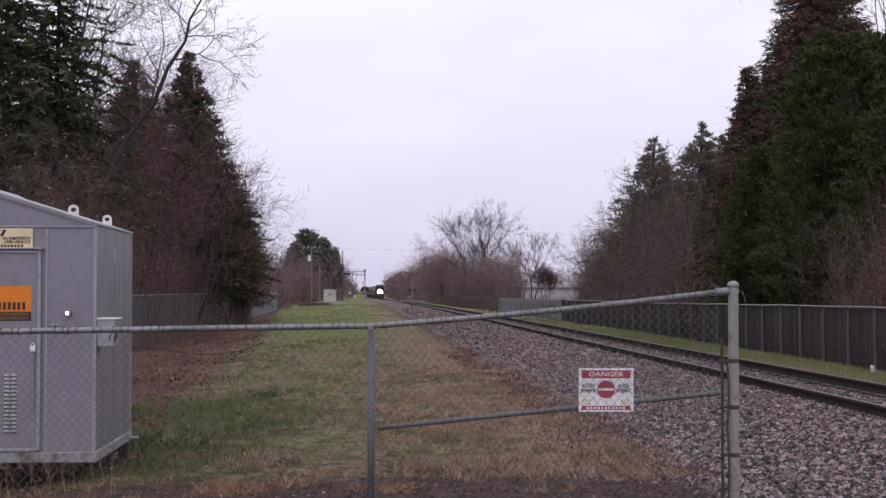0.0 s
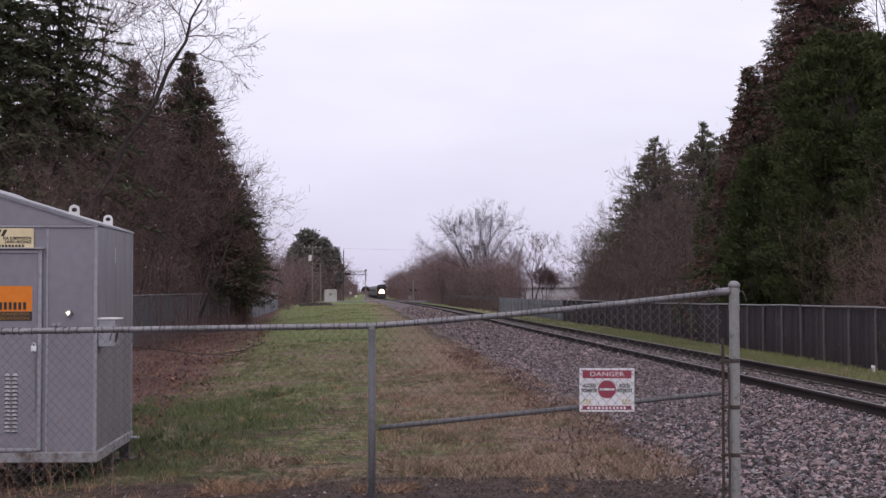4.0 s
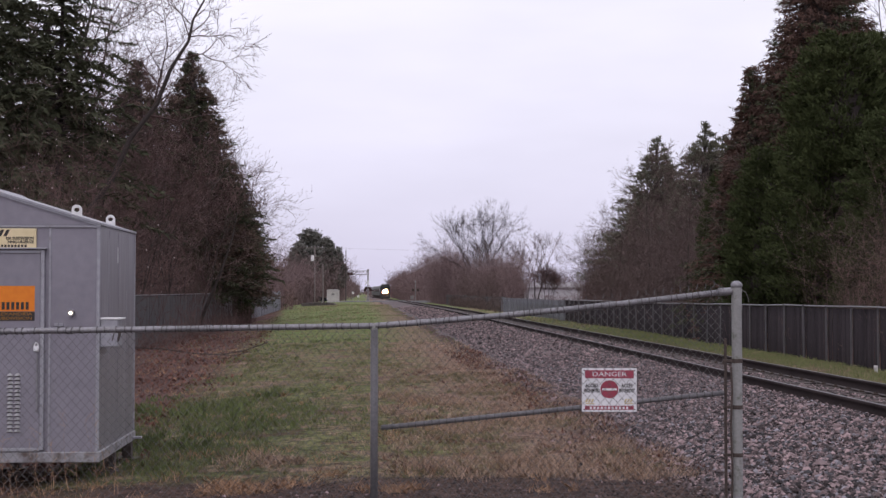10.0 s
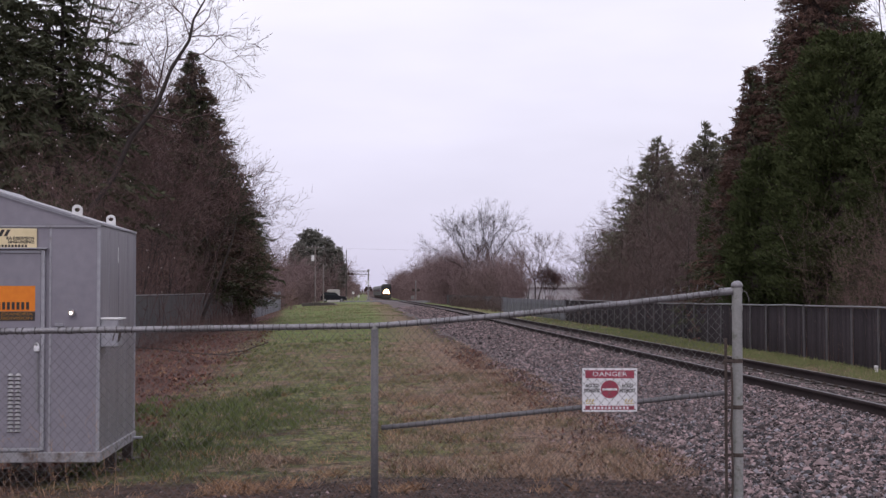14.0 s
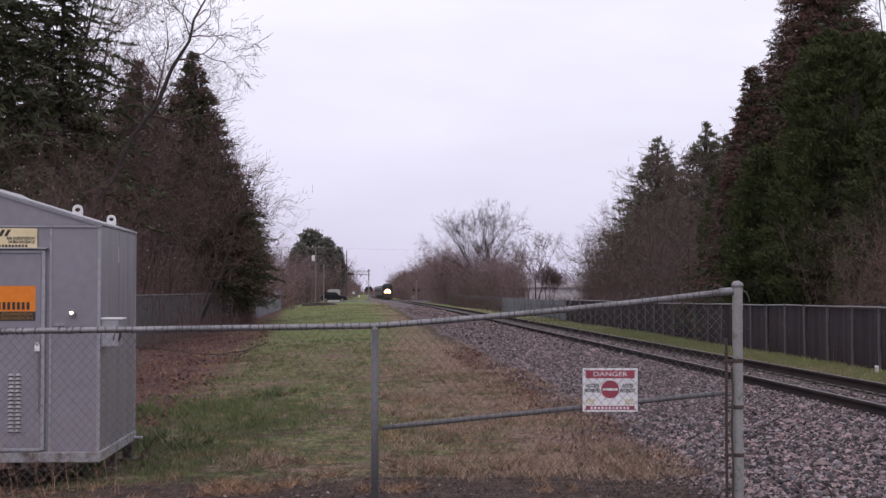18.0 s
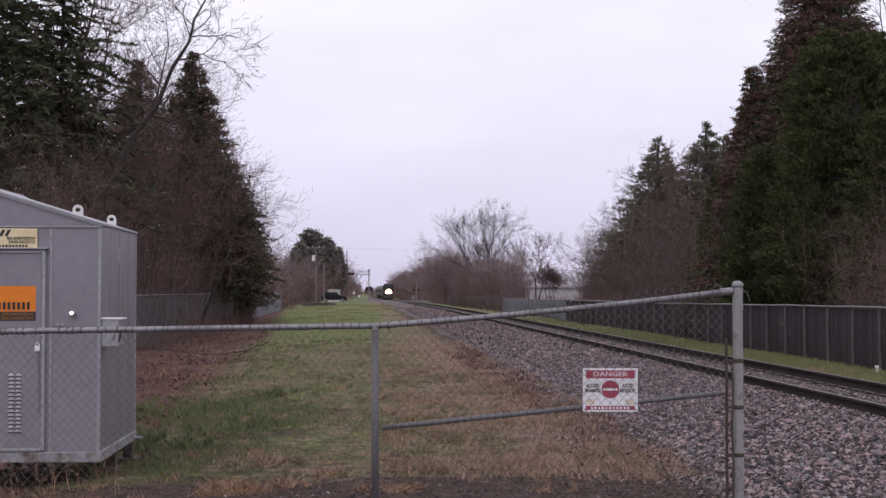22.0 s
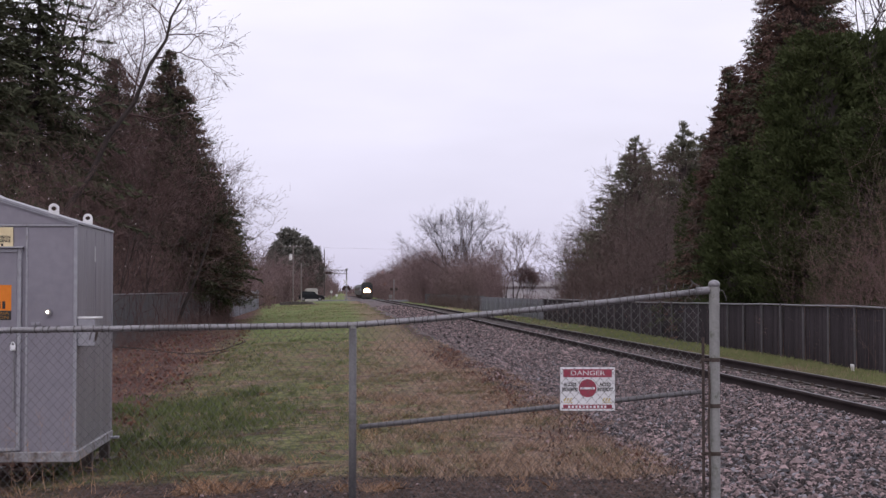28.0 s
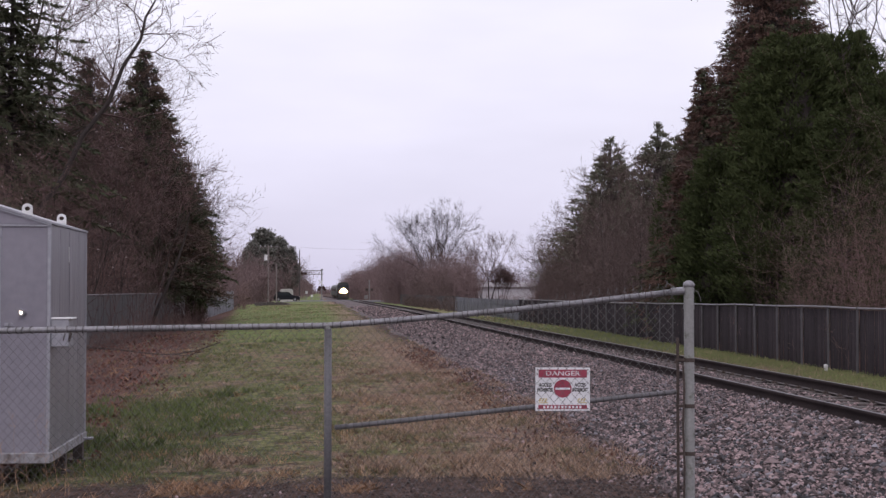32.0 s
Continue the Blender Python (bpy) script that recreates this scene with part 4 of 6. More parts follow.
def chain_link_gate():
    gate = thing("chain_link_gate", "sagging galvanised chain-link gate with a bent top rail", "gate", (0, GATE_Y, 0))
    xs = list(np.linspace(-2.95, 0.07, 7)) + list(np.linspace(0.25, 2.54, 13))
    top = part("top_rail", pipe([(x, 0, rail_top(x)) for x in xs], 0.0205, 12), GALV, gate, "sagging galvanised top rail", True)
    mid = part("middle_rail", pipe([(x, 0.012, 0.704 + (x - 0.14) * 0.0963) for x in np.linspace(0.12, 2.545, 8)], 0.0175, 12), STILE, gate, "tilted middle rail", True)
    stile = part("stile", bar((0.072, 0.004, 0.02), (0.072, 0.004, 1.395), 0.027, n=14), STILE, gate, "grey upright", True)
    part("stile_cap", bar((0.072, 0.004, 1.385), (0.072, 0.004, 1.43), 0.031, 0.02, 12), GALV_POST, stile)
    part("stile", bar((2.545, 0, 0.03), (2.545, 0, 1.32), 0.011, n=8), RUST, gate, "rusty end bar")
    part("stile", bar((-2.95, 0, 0.02), (-2.95, 0, 1.38), 0.022, n=10), GALV_POST, gate)
    part("bottom_rail", bar((-2.95, 0.0, 0.06), (2.545, 0.0, 0.08), 0.018, n=10), GALV, gate)
    # woven wire
    a_pitch, slope = 0.0603, 1.11
    p0, p1 = [], []
    for sgn in (1, -1):
        for x0 in np.arange(-4.8, 4.4, a_pitch):
            zs = np.linspace(0.05, 1.75, 120)
            xx = x0 + sgn * zs / slope
            lim = np.array([mesh_top(v) for v in xx])
            ok = (xx > -2.94) & (xx < 2.53) & (zs < lim)
            if ok.sum() > 2:
                i, j = np.argmax(ok), len(ok) - 1 - np.argmax(ok[::-1])
                n = max(2, int((j - i) / 14))
                for q in range(n):
                    s, e = zs[i] + (zs[j] - zs[i]) * q / n, zs[i] + (zs[j] - zs[i]) * (q + 1) / n
                    bow = 0.004 * sgn
                    p0.append((x0 + sgn * s / slope, -0.03 + bow, s))
                    p1.append((x0 + sgn * e / slope, -0.03 - bow, e))
    v, f = spans(p0, p1, 0.0012, 0.0012, 4)
    bulk("wire_mesh", v, f, WIRE, gate, "diamond-woven chain-link wire")
    # twisted ends above the rail
    barb = bmesh.new()
    rod(barb, (-0.005, 0, -0.018), (0.005, 0, 0.012), 0.0018, n=5)
    rod(barb, (0.005, 0, -0.018), (-0.004, 0, 0.019), 0.0018, n=5)
    first = None
    for x in np.arange(-1.4, 2.5, a_pitch):
        if x < 1.25 and not (-1.3 < x < -0.75):
            continue
        m = pose(x, -0.03, mesh_top(x) + 0.008, 0, rng.uniform(-25, 25), rng.uniform(0, 90))
        if first is None:
            first = part("twisted_wire_end", barb, WIRE, gate)
            first.matrix_basis = m
        else:
            share("twisted_wire_end", first.data, gate, m)
    # lacing round the rails
    wrap = bmesh.new()
    pts = [(0.012 * math.sin(a * 0.5), 0.0235 * math.cos(a), 0.0235 * math.sin(a)) for a in np.linspace(0, 2 * math.pi, 15)]
    ring = pipe(pts, 0.0034, 5)
    first = None
    for x in np.arange(-2.9, 2.5, 0.05):
        if rng.random() < 0.18:
            continue
        m = pose(x + rng.uniform(-0.016, 0.016), 0, rail_top(x), 0, rng.uniform(-18, 8), rng.uniform(-42, 4))
        if first is None:
            first = part("tie_wire", ring, TIE_WIRE, top)
            first.matrix_basis = m
        else:
            share("tie_wire", first.data, top, m)
    for x in np.arange(0.19, 2.5, 0.055):
        share("tie_wire", first.data, mid, pose(x, 0.012, 0.704 + (x - 0.14) * 0.0963, 0, -5, rng.uniform(-30, -8)) @ Matrix.Diagonal((1, 0.87, 0.87, 1)))
    return gate


def mesh_top(x):
    if x < 1.0:
        return rail_top(x) + 0.004
    return max(rail_top(x) + 0.004, 1.545 + (x - 1.1) * 0.103) if x > 1.1 else rail_top(x) + 0.02


chain_link_gate()

post = thing("gate_post", "round galvanised gate post with a domed cap", "post", (2.628, GATE_Y, 0))
part("pole", bar((0, 0, -0.35), (0, 0, 1.69), 0.036, n=20), GALV_POST, post, smooth=False)
cap = bmesh.new()
bmesh.ops.create_uvsphere(cap, u_segments=16, v_segments=8, radius=0.042, matrix=Matrix.Translation((0, 0, 1.692)) @ Matrix.Diagonal((1, 1, 0.8, 1)))
part("cap", cap, GALV, post, "domed metal cap", True)
for z in (1.655, 1.535, 1.16, 0.835, 0.50):
    b = part("hinge_band", bar((0, 0, z - 0.014), (0, 0, z + 0.014), 0.039, n=20), GALV_POST if z > 1.2 else RUST, post, "metal hinge band")
    if z < 1.3:
        part("hinge_pin", block((-0.10, -0.012, z - 0.01), (-0.035, 0.012, z + 0.01), 0.003), RUST, b)
part("chain", pipe([(-0.055, -0.045, 1.12), (-0.05, -0.05, 0.95), (-0.058, -0.046, 0.7), (-0.05, -0.05, 0.4), (-0.056, -0.045, 0.1)], 0.008, 6), RUST, post, "rusty hanging chain")
part("rail_end_cup", bar((-0.13, 0, 1.645), (-0.035, 0, 1.652), 0.027, n=12), GALV, post)
part("loose_wire", pipe([(0.035, -0.01, 1.655), (0.06, -0.02, 1.645), (0.078, -0.02, 1.60), (0.08, -0.02, 1.575)], 0.003, 5), WIRE, post)
part("loose_wire", pipe([(-0.10, -0.02, 1.672), (-0.15, -0.02, 1.70), (-0.175, -0.03, 1.725)], 0.003, 5), WIRE, post)


# ---- the warning sign wired to the gate ----
def warning_sign():
    W, H = 0.388, 0.305
    s = thing("danger_sign", "white warning sign with red bands wired to the gate", "sign", (1.715, GATE_Y - 0.024, 0.96))
    s.rotation_euler = (0, radians(0.3), 0)
    part("plate", block((-W / 2, -0.002, -H / 2), (W / 2, 0.002, H / 2), 0.0012), SIGN_WHITE, s)
    part("red_band", block((-0.172, -0.0032, 0.082), (0.172, -0.0018, 0.138)), SIGN_RED, s)
    part("red_band", block((-0.172, -0.0032, -0.138), (0.172, -0.0018, -0.110)), SIGN_RED, s)
    part("red_disc", bar((0, -0.0032, 0.005), (0, -0.0018, 0.005), 0.063, n=32), SIGN_RED, s, "red no-entry disc")
    part("white_bar", block((-0.052, -0.0044, -0.003), (0.052, -0.003, 0.012)), SIGN_WHITE, s)
    o = lettering("DANGER", 0.046, SIGN_WHITE, s, (0, -0.0036, 0.110))
    o.scale = (1.32, 1, 1)
    for x, lines in ((-0.124, ("ACCESS", "PROHIBITED")), (0.124, ("ACC\u00c8S", "INTERDIT"))):
        for i, words in enumerate(lines):
            o = lettering(words, 0.036, BLACK_INK, s, (x, -0.0026, 0.030 - i * 0.035), fat=0.0012)
            o.scale = (0.56 if len(words) > 8 else 0.72, 1, 1.0)
    for x in (-0.137, 0.137):
        for dx in (-0.028, -0.008, 0.012):
            part("emblem_stroke", prism([(x + dx - 0.006, -0.086), (x + dx + 0.004, -0.086), (x + dx + 0.016, -0.063), (x + dx + 0.006, -0.063)], -0.0034, -0.002), SIGN_YELLOW, s)
        part("emblem_line", block((x - 0.03, -0.0034, -0.096), (x + 0.032, -0.002, -0.091)), SIGN_YELLOW, s)
    for i in range(11):
        x = -0.138 + i * 0.0256
        part("number_bar", block((x, -0.0046, -0.133), (x + 0.015, -0.0032, -0.116)), SIGN_WHITE, s)
    for x, z in ((-0.178, 0.136), (0.178, 0.136), (-0.178, -0.136), (0.178, -0.136)):
        part("tie", bar((x, -0.006, z), (x, 0.004, z), 0.005, n=8), TIE_WIRE, s)


warning_sign()


# ---- fences beside the line ----
def fence_right():
    f = thing("chain_link_fence", "long chain-link fence with a pale top rail, added dark slats standing in for brush behind", "fence", (12.0, 0, 0))
    ys = [26.8 + 1.83 * i for i in range(32)]
    pp = bmesh.new()
    rod(pp, (0, 0, -0.6), (0, 0, 1.42), 0.03, n=8)
    rod(pp, (0, 0, 1.42), (0, 0, 1.46), 0.034, 0.012, 8)
    tops = [1.27 - 0.0045 * max(0, y - 36) * (1 if y < 60 else 0) - (0.108 if y >= 60 else 0) + 0.01 * math.sin(y) for y in ys]
    first = None
    for y, z in zip(ys, tops):
        m = pose(rng.uniform(-0.02, 0.02), y, z - 1.42, rng.uniform(-1, 1), rng.uniform(-1, 1), 0)
        if first is None:
            first = part("fence_post", pp, FENCE_POST, f)
            first.matrix_basis = m
        else:
            share("fence_post", first.data, f, m)
    for i in range(0, len(ys) - 1):
        part("top_rail", bar((0, ys[i], tops[i]), (0, ys[i + 1], tops[i + 1]), 0.021, n=8), GALV, f)
    for i in range(len(ys) - 1):
        n = 17
        base = min(land(12, ys[i]), land(12, ys[i + 1])) - 0.03
        v, q = [], []
        for k in range(n):
            y0 = ys[i] + 0.03 + (ys[i + 1] - ys[i] - 0.06) * k / n
            y1 = y0 + (ys[i + 1] - ys[i] - 0.06) / n * 0.72
            t = tops[i] + (tops[i + 1] - tops[i]) * k / n - 0.04 + rng.uniform(-0.015, 0.015)
            x = 0.035 + rng.uniform(-0.006, 0.006)
            o = len(v)
            v += [(x, y0, base), (x, y1, base), (x, y1, t), (x, y0, t), (x + 0.012, y0, base), (x + 0.012, y1, base), (x + 0.012, y1, t), (x + 0.012, y0, t)]
            q += [(o, o + 3, o + 2, o + 1), (o + 4, o + 5, o + 6, o + 7), (o, o + 4, o + 7, o + 3), (o + 1, o + 2, o + 6, o + 5), (o + 3, o + 7, o + 6, o + 2)]
        bulk("slat_panel", v, q, SLAT_DARK, f, "added dark slats standing in for brush behind chain link")


fence_right()


def board_fence(label, x, y0, y1, pitch, width, z0, z1, material, wobble, drop=0.0):
    f = thing("board_fence", label, "fence", (x, 0, 0))
    bm = box(bmesh.new(), (-0.012, -width / 2, 0), (0.012, width / 2, z1 - z0), 0.004)
    first = None
    n = int((y1 - y0) / pitch)
    for i in range(n):
        y = y0 + (i + 0.5) * pitch
        m = pose(rng.uniform(-0.01, 0.01), y, z0 + drop * i / n + rng.uniform(-wobble, wobble), rng.uniform(-0.6, 0.6), 0, rng.uniform(-2, 2))
        if first is None:
            first = part("board", bm, material, f)
            first.matrix_basis = m
        else:
            share("board", first.data, f, m)
    for z in (z0 + 0.4, z1 - 0.3):
        part("stringer", block((-0.06, y0, z), (-0.014, y1, z + 0.09)), material, f)
    y = y0
    while y <= y1 + 0.01:
        part("post", block((-0.12, y - 0.05, z0 - 0.5), (-0.06, y + 0.05, z1 + 0.02), 0.006), material, f)
        y += 2.4
    return f


board_fence("grey weathered board fence half hidden by brush", -9.0, 50, 97, 0.31, 0.295, -0.62, 1.47, PANEL_GREY, 0.012, 0.05)
rail_cap = thing("fence_rail", "thin pale rail along the top of a grey fence", "fence rail", (-9.0, 50, 1.49))
part("rail_bar", bar((0.03, 0, 0.0), (0.03, 47, 0.05), 0.02, n=8), GALV, rail_cap)
board_fence("blue-grey upright slat fence panels", -8.95, 113, 152, 0.62, 0.43, -0.75, 1.52, SLAT_BLUE, 0.13, 0.05)
board_fence("pale blue-grey slat fence at the end of the dark one", 12.05, 83.5, 122, 0.42, 0.38, -0.35, 1.10, SLAT_BLUE, 0.02)
board_fence("grey weathered board fence further along the line", 12.6, 124, 215, 0.6, 0.56, -0.5, 1.15, PANEL_GREY, 0.02)

# a small white plastic frame left in the grass
frame_box = thing("plastic_stand", "small white plastic stand lying in the grass by the fence", "stand", (11.62, 31.4, land(11.62, 31.4)))
part("top_bar", block((-0.02, -0.08, 0.10), (0.02, 0.09, 0.16), 0.008), WHITE_PAINT, frame_box)
for y in (-0.07, 0.05):
    part("leg", block((-0.018, y, -0.02), (0.018, y + 0.03, 0.11), 0.005), WHITE_PAINT, frame_box)


# ---- the level crossing far down the line ----
RZ0 = dip(ROAD_Y)
mast = thing("crossing_signal_gantry", "grey cantilever crossing signal with lamps and crossed boards", "crossing signal", (0.75, 268, RZ0 - 0.05))
part("mast", bar((0, 0, 0), (0, 0, 6.0), 0.13, n=10), LOCO_TRIM, mast)
part("base", block((-0.35, -0.35, 0), (0.35, 0.35, 0.5), 0.03), LOCO_TRIM, mast)
part("mast_cap", block((-0.2, -0.2, 5.9), (0.25, 0.2, 6.15), 0.02), LOCO_TRIM, mast)
for z in (5.15, 5.85):
    for y in (-0.3, 0.3):
        part("chord", bar((0.2, y, z), (-3.9, y, z), 0.06, n=6), LOCO_TRIM, mast)
for i in range(7):
    x = 0.1 - i * 0.64
    part("lattice_bar", bar((x, -0.3, 5.15), (x - 0.32, -0.3, 5.85), 0.035, n=5), LOCO_TRIM, mast)
    part("lattice_bar", bar((x - 0.32, -0.3, 5.85), (x - 0.64, -0.3, 5.15), 0.035, n=5), LOCO_TRIM, mast)
for x, z in ((-3.7, 5.3), (-3.1, 5.3), (-0.55, 2.25), (0.55, 2.25), (-0.35, 2.6), (0.35, 2.6)):
    lamp = part("signal_lamp", bar((x, -0.45, z), (x, -0.05, z), 0.30, n=14), RUST, mast, "unlit round signal lamp with a black hood")
    part("lens", bar((x, -0.47, z), (x, -0.44, z), 0.13, n=12), LAMP_OFF, lamp)
part("lamp_arm", bar((-0.6, -0.1, 2.4), (0.6, -0.1, 2.4), 0.05, n=6), LOCO_TRIM, mast)
for s in (1, -1):
    b = part("crossed_board", block((-0.62, -0.03, -0.11), (0.62, 0.0, 0.11), 0.01), WHITE_PAINT, mast, "white crossing board")
    b.matrix_basis = pose(-0.2, -0.16 - 0.04 * s, 3.6, 0, 48 * s, 0)

post_r = thing("crossing_signal", "slim pale crossing signal post with a lamp arm", "crossing signal", (9.3, 262.5 - 8, RZ0 - 0.05))
part("mast", bar((0, 0, 0), (0, 0, 3.7), 0.09, n=8), LOCO_TRIM, post_r)
part("cap", bar((0, 0, 3.7), (0, 0, 3.95), 0.16, 0.1, 8), LOCO_TRIM, post_r)
part("case", block((-0.9, -0.2, 0.5), (-0.3, 0.2, 1.2), 0.03), LOCO_TRIM, post_r, "grey equipment case")
for x in (-0.45, 0.45):
    part("signal_lamp", bar((x, -0.3, 2.2), (x, -0.05, 2.2), 0.26, n=12), RUST, post_r)
part("lamp_arm", bar((-0.5, -0.05, 2.2), (0.5, -0.05, 2.2), 0.05, n=6), LOCO_TRIM, post_r)

hut2 = thing("relay_cabin", "small off-white relay cabin beside the crossing road", "cabin", (-6.0, 274, dip(274) - 0.3))
part("walls", block((-1.2, -1.0, 0.0), (1.2, 1.0, 2.25), 0.03), HUT_WHITE, hut2)
part("roof", prism([(-1.35, 2.25), (1.35, 2.25), (0.9, 2.62), (-0.9, 2.62)], -1.12, 1.12, 0.02), HUT_WHITE, hut2, "pale shallow roof")
d = part("door", block((-0.45, -1.03, 0.1), (0.45, -0.995, 2.0), 0.01), HUT_WHITE, hut2)
part("vent", block((-0.28, -1.045, 1.45), (0.28, -1.025, 1.85), 0.01), LOCO_TRIM, d, "dark vent")
part("base", block((-1.3, -1.1, -0.3), (1.3, 1.1, 0.02)), LOCO_TRIM, hut2)

for x, y, z0, s in ((-2.6, 330, 1.9, 0.55), (-1.4, 345, 1.2, 0.5)):
    b = thing("marker_board", "small white trackside marker board on a post", "marker", (x, y, dip(y) - 0.2), group="trackside markers")
    part("post", bar((0, 0, 0), (0, 0, z0), 0.06, n=6), GALV_POST, b)
    part("board", block((-0.5 * s, -0.06, z0 - 0.1), (0.5 * s, -0.03, z0 + 0.9 * s), 0.01), WHITE_PAINT, b)

# rotting timber stacked on the verge
for i in range(7):
    x = -7.9 + 0.56 * i
    tm = thing("timber_baulk", "old dark timber baulk lying on the grass", "timber", (x, 190 + 0.5 * (i % 3), land(x, 190) + 0.05), group="old timbers")
    part("baulk", block((-0.5, -0.6, -0.1), (0.5, 0.6, 0.30 + 0.08 * (i % 2)), 0.03), SLEEPER, tm)
rock = thing("boulder", "pale boulder at the end of the timbers", "rock", (-4.1, 190, land(-4.1, 190)))
bm = bmesh.new()
bmesh.ops.create_icosphere(bm, subdivisions=2, radius=0.5, matrix=Matrix.Diagonal((1.1, 0.8, 0.7, 1)))
for v in bm.verts:
    v.co *= 1 + 0.2 * noise.noise(v.co * 2.2)
part("stone", bm, BALLAST, rock)


# ---- poles and wires ----
def utility_pole(x, y, top, dark, arm=True, can=True, label=""):
    z = land(x, y)
    p = thing("utility_pole", label, "utility pole", (x, y, z), group="utility poles")
    part("pole", bar((0, 0, -0.2), (0, 0, top - z), 0.12, 0.08, 10), DARK_POLE if dark else WOOD_POLE, p)
    if arm:
        part("crossarm", block((-1.2, -0.05, top - z - 0.33), (1.2, 0.05, top - z - 0.24), 0.01), WOOD_POLE, p)
        for q in (-1.2, -0.5, 0.5, 1.2):
            part("insulator", bar((q, 0, top - z - 0.22), (q, 0, top - z - 0.02), 0.05, 0.03, 8), WHITE_PAINT, p)
    if can:
        part("transformer", bar((-0.36, -0.1, top - z - 2.35), (-0.36, -0.1, top - z - 1.45), 0.24, n=12), WHITE_PAINT, p, "pale grey transformer can")
    return p


utility_pole(-7.68, 220, 8.75, False, label="weathered utility pole with a crossarm and transformer")
utility_pole(-6.46, 222, 5.95, False, False, False, label="short bare weathered pole in the brush")
utility_pole(-3.6, 280, 9.85, True, False, False, label="tall dark wooden pole by the crossing")
wires = thing("overhead_wires", "thin dark overhead wires crossing the line", "wires", (-7.68, 220, 8.5))
for dz, dy in ((0, 0), (0.0, 1.5)):
    part("wire", pipe([(u * 92 - 45 * (1 - u) * 0, dy + u * 46, dz - 5.2 * u * (1 - u) * 0.55 + u * 1.5) for u in np.linspace(0, 1, 12)], 0.004, 4), RUST, wires)
for sag in (0, 0.35):
    part("wire", pipe([(-u * 30, sag - u * 18, -0.9 * u * (1 - u) - sag) for u in np.linspace(0, 1, 8)], 0.012, 4), RUST, wires)

# ---- a pale low house behind the fence ----
house = thing("house", "low pale house with a dark shingled roof behind the fence", "house", (26.4, 196, -0.6))
part("wall", block((-4.2, 0, 0), (4.2, 7, 2.85)), SIDING, house)
part("roof", prism([(-4.7, 2.8), (4.7, 2.8), (4.0, 3.5), (-4.0, 3.5)], -0.5, 7.5, 0.02), SIDING, house, "pale roof in the colour of the siding")
shed = thing("garden_shed", "small shed with a steep dark roof and white edge boards", "shed", (20.6, 192, -0.3))
part("wall", block((-1.1, -1, 0), (1.1, 1, 1.3)), SIDING, shed)
part("roof", prism([(-1.35, 1.25), (1.35, 1.25), (1.0, 2.15), (-0.55, 2.15)], -1.2, 1.2, 0.02), ROOF_DARK, shed)
part("edge_board", bar((-1.38, -1.24, 1.3), (-0.6, -1.24, 2.2), 0.06, n=6), WHITE_PAINT, shed)


# ---- trees ----
def bare_tree_mesh(seed, height, spread, lean=0.0, trunks=1, start=0.25, fine=4, droop=0.0, girth=1.0, clear=1.0, wide=0.0, least=0.008):
    """Sticks of a leafless tree about its foot: heavy limbs apart from fine twigs."""
    r = np.random.default_rng(seed)
    heavy, twigs = [], []

    def grow(p, d, length, rad, level, into):
        n = 4 if level < 2 else 3 if level < 3 else 2
        pts, step = [p], length / n
        for i in range(n):
            d = d + r.normal(0, 0.11 if level < 2 else 0.18, 3) + np.array([0, 0, (0.05 if level else 0.03) - droop * (level > 1)])
            d = d / np.linalg.norm(d)
            q = pts[-1] + d * step
            r0, r1 = max(least * 0.7, rad * (1 - 0.9 * i / n)), max(least * 0.6, rad * (1 - 0.9 * (i + 1) / n))
            into.append((pts[-1], q, r0, r1))
            pts.append(q)
        if level >= 4:
            return
        kids = (int(10 * clear) if level == 0 else 6 if level == 1 else fine if level == 2 else 3)
        for k in range(kids):
            u = (start + (1 - start) * (k + r.random()) / kids) if level == 0 else 0.2 + 0.8 * (k + r.random()) / kids
            f = min(u * n, n - 1e-6)
            at = pts[int(f)] + (pts[int(f) + 1] - pts[int(f)]) * (f - int(f))
            axis = pts[min(int(f) + 1, n)] - pts[int(f)]
            axis = axis / np.linalg.norm(axis)
            side = np.cross(axis, r.normal(0, 1, 3))
            side /= np.linalg.norm(side) + 1e-9
            ang = r.uniform(0.45, 0.95) + wide if level == 0 else r.uniform(0.35, 1.0) + 0.3 * wide
            dd = axis * math.cos(ang) + side * math.sin(ang)
            if level == 0:
                dd = dd + np.array([0, 0, 0.25 - 0.4 * wide])
                ln = spread * r.uniform(0.7, 1.2) * (1.15 - 0.55 * (u - start) / (1 - start))
            else:
                ln = length * r.uniform(0.38, 0.62)
            dd = dd / np.linalg.norm(dd)
            rr = max(least, rad * (1 - 0.75 * u) * (0.5 if level == 0 else 0.48))
            grow(at, dd, ln, rr, level + 1, heavy if level < 1 else twigs)

    for k in range(trunks):
        a = r.uniform(0, 6.28)
        tilt = (0.12 + 0.1 * k if trunks > 1 else 0.03)
        d = np.array([math.cos(a) * tilt + lean, math.sin(a) * tilt, 1.0])
        grow(np.array([0, 0, -0.3]) + (r.normal(0, 0.15, 3) * np.array([1, 1, 0]) if trunks > 1 else 0), d / np.linalg.norm(d), height * (1 if trunks == 1 else r.uniform(0.75, 1)), girth * height * (0.0125 if trunks == 1 else 0.008), 0, heavy)
    return heavy, twigs


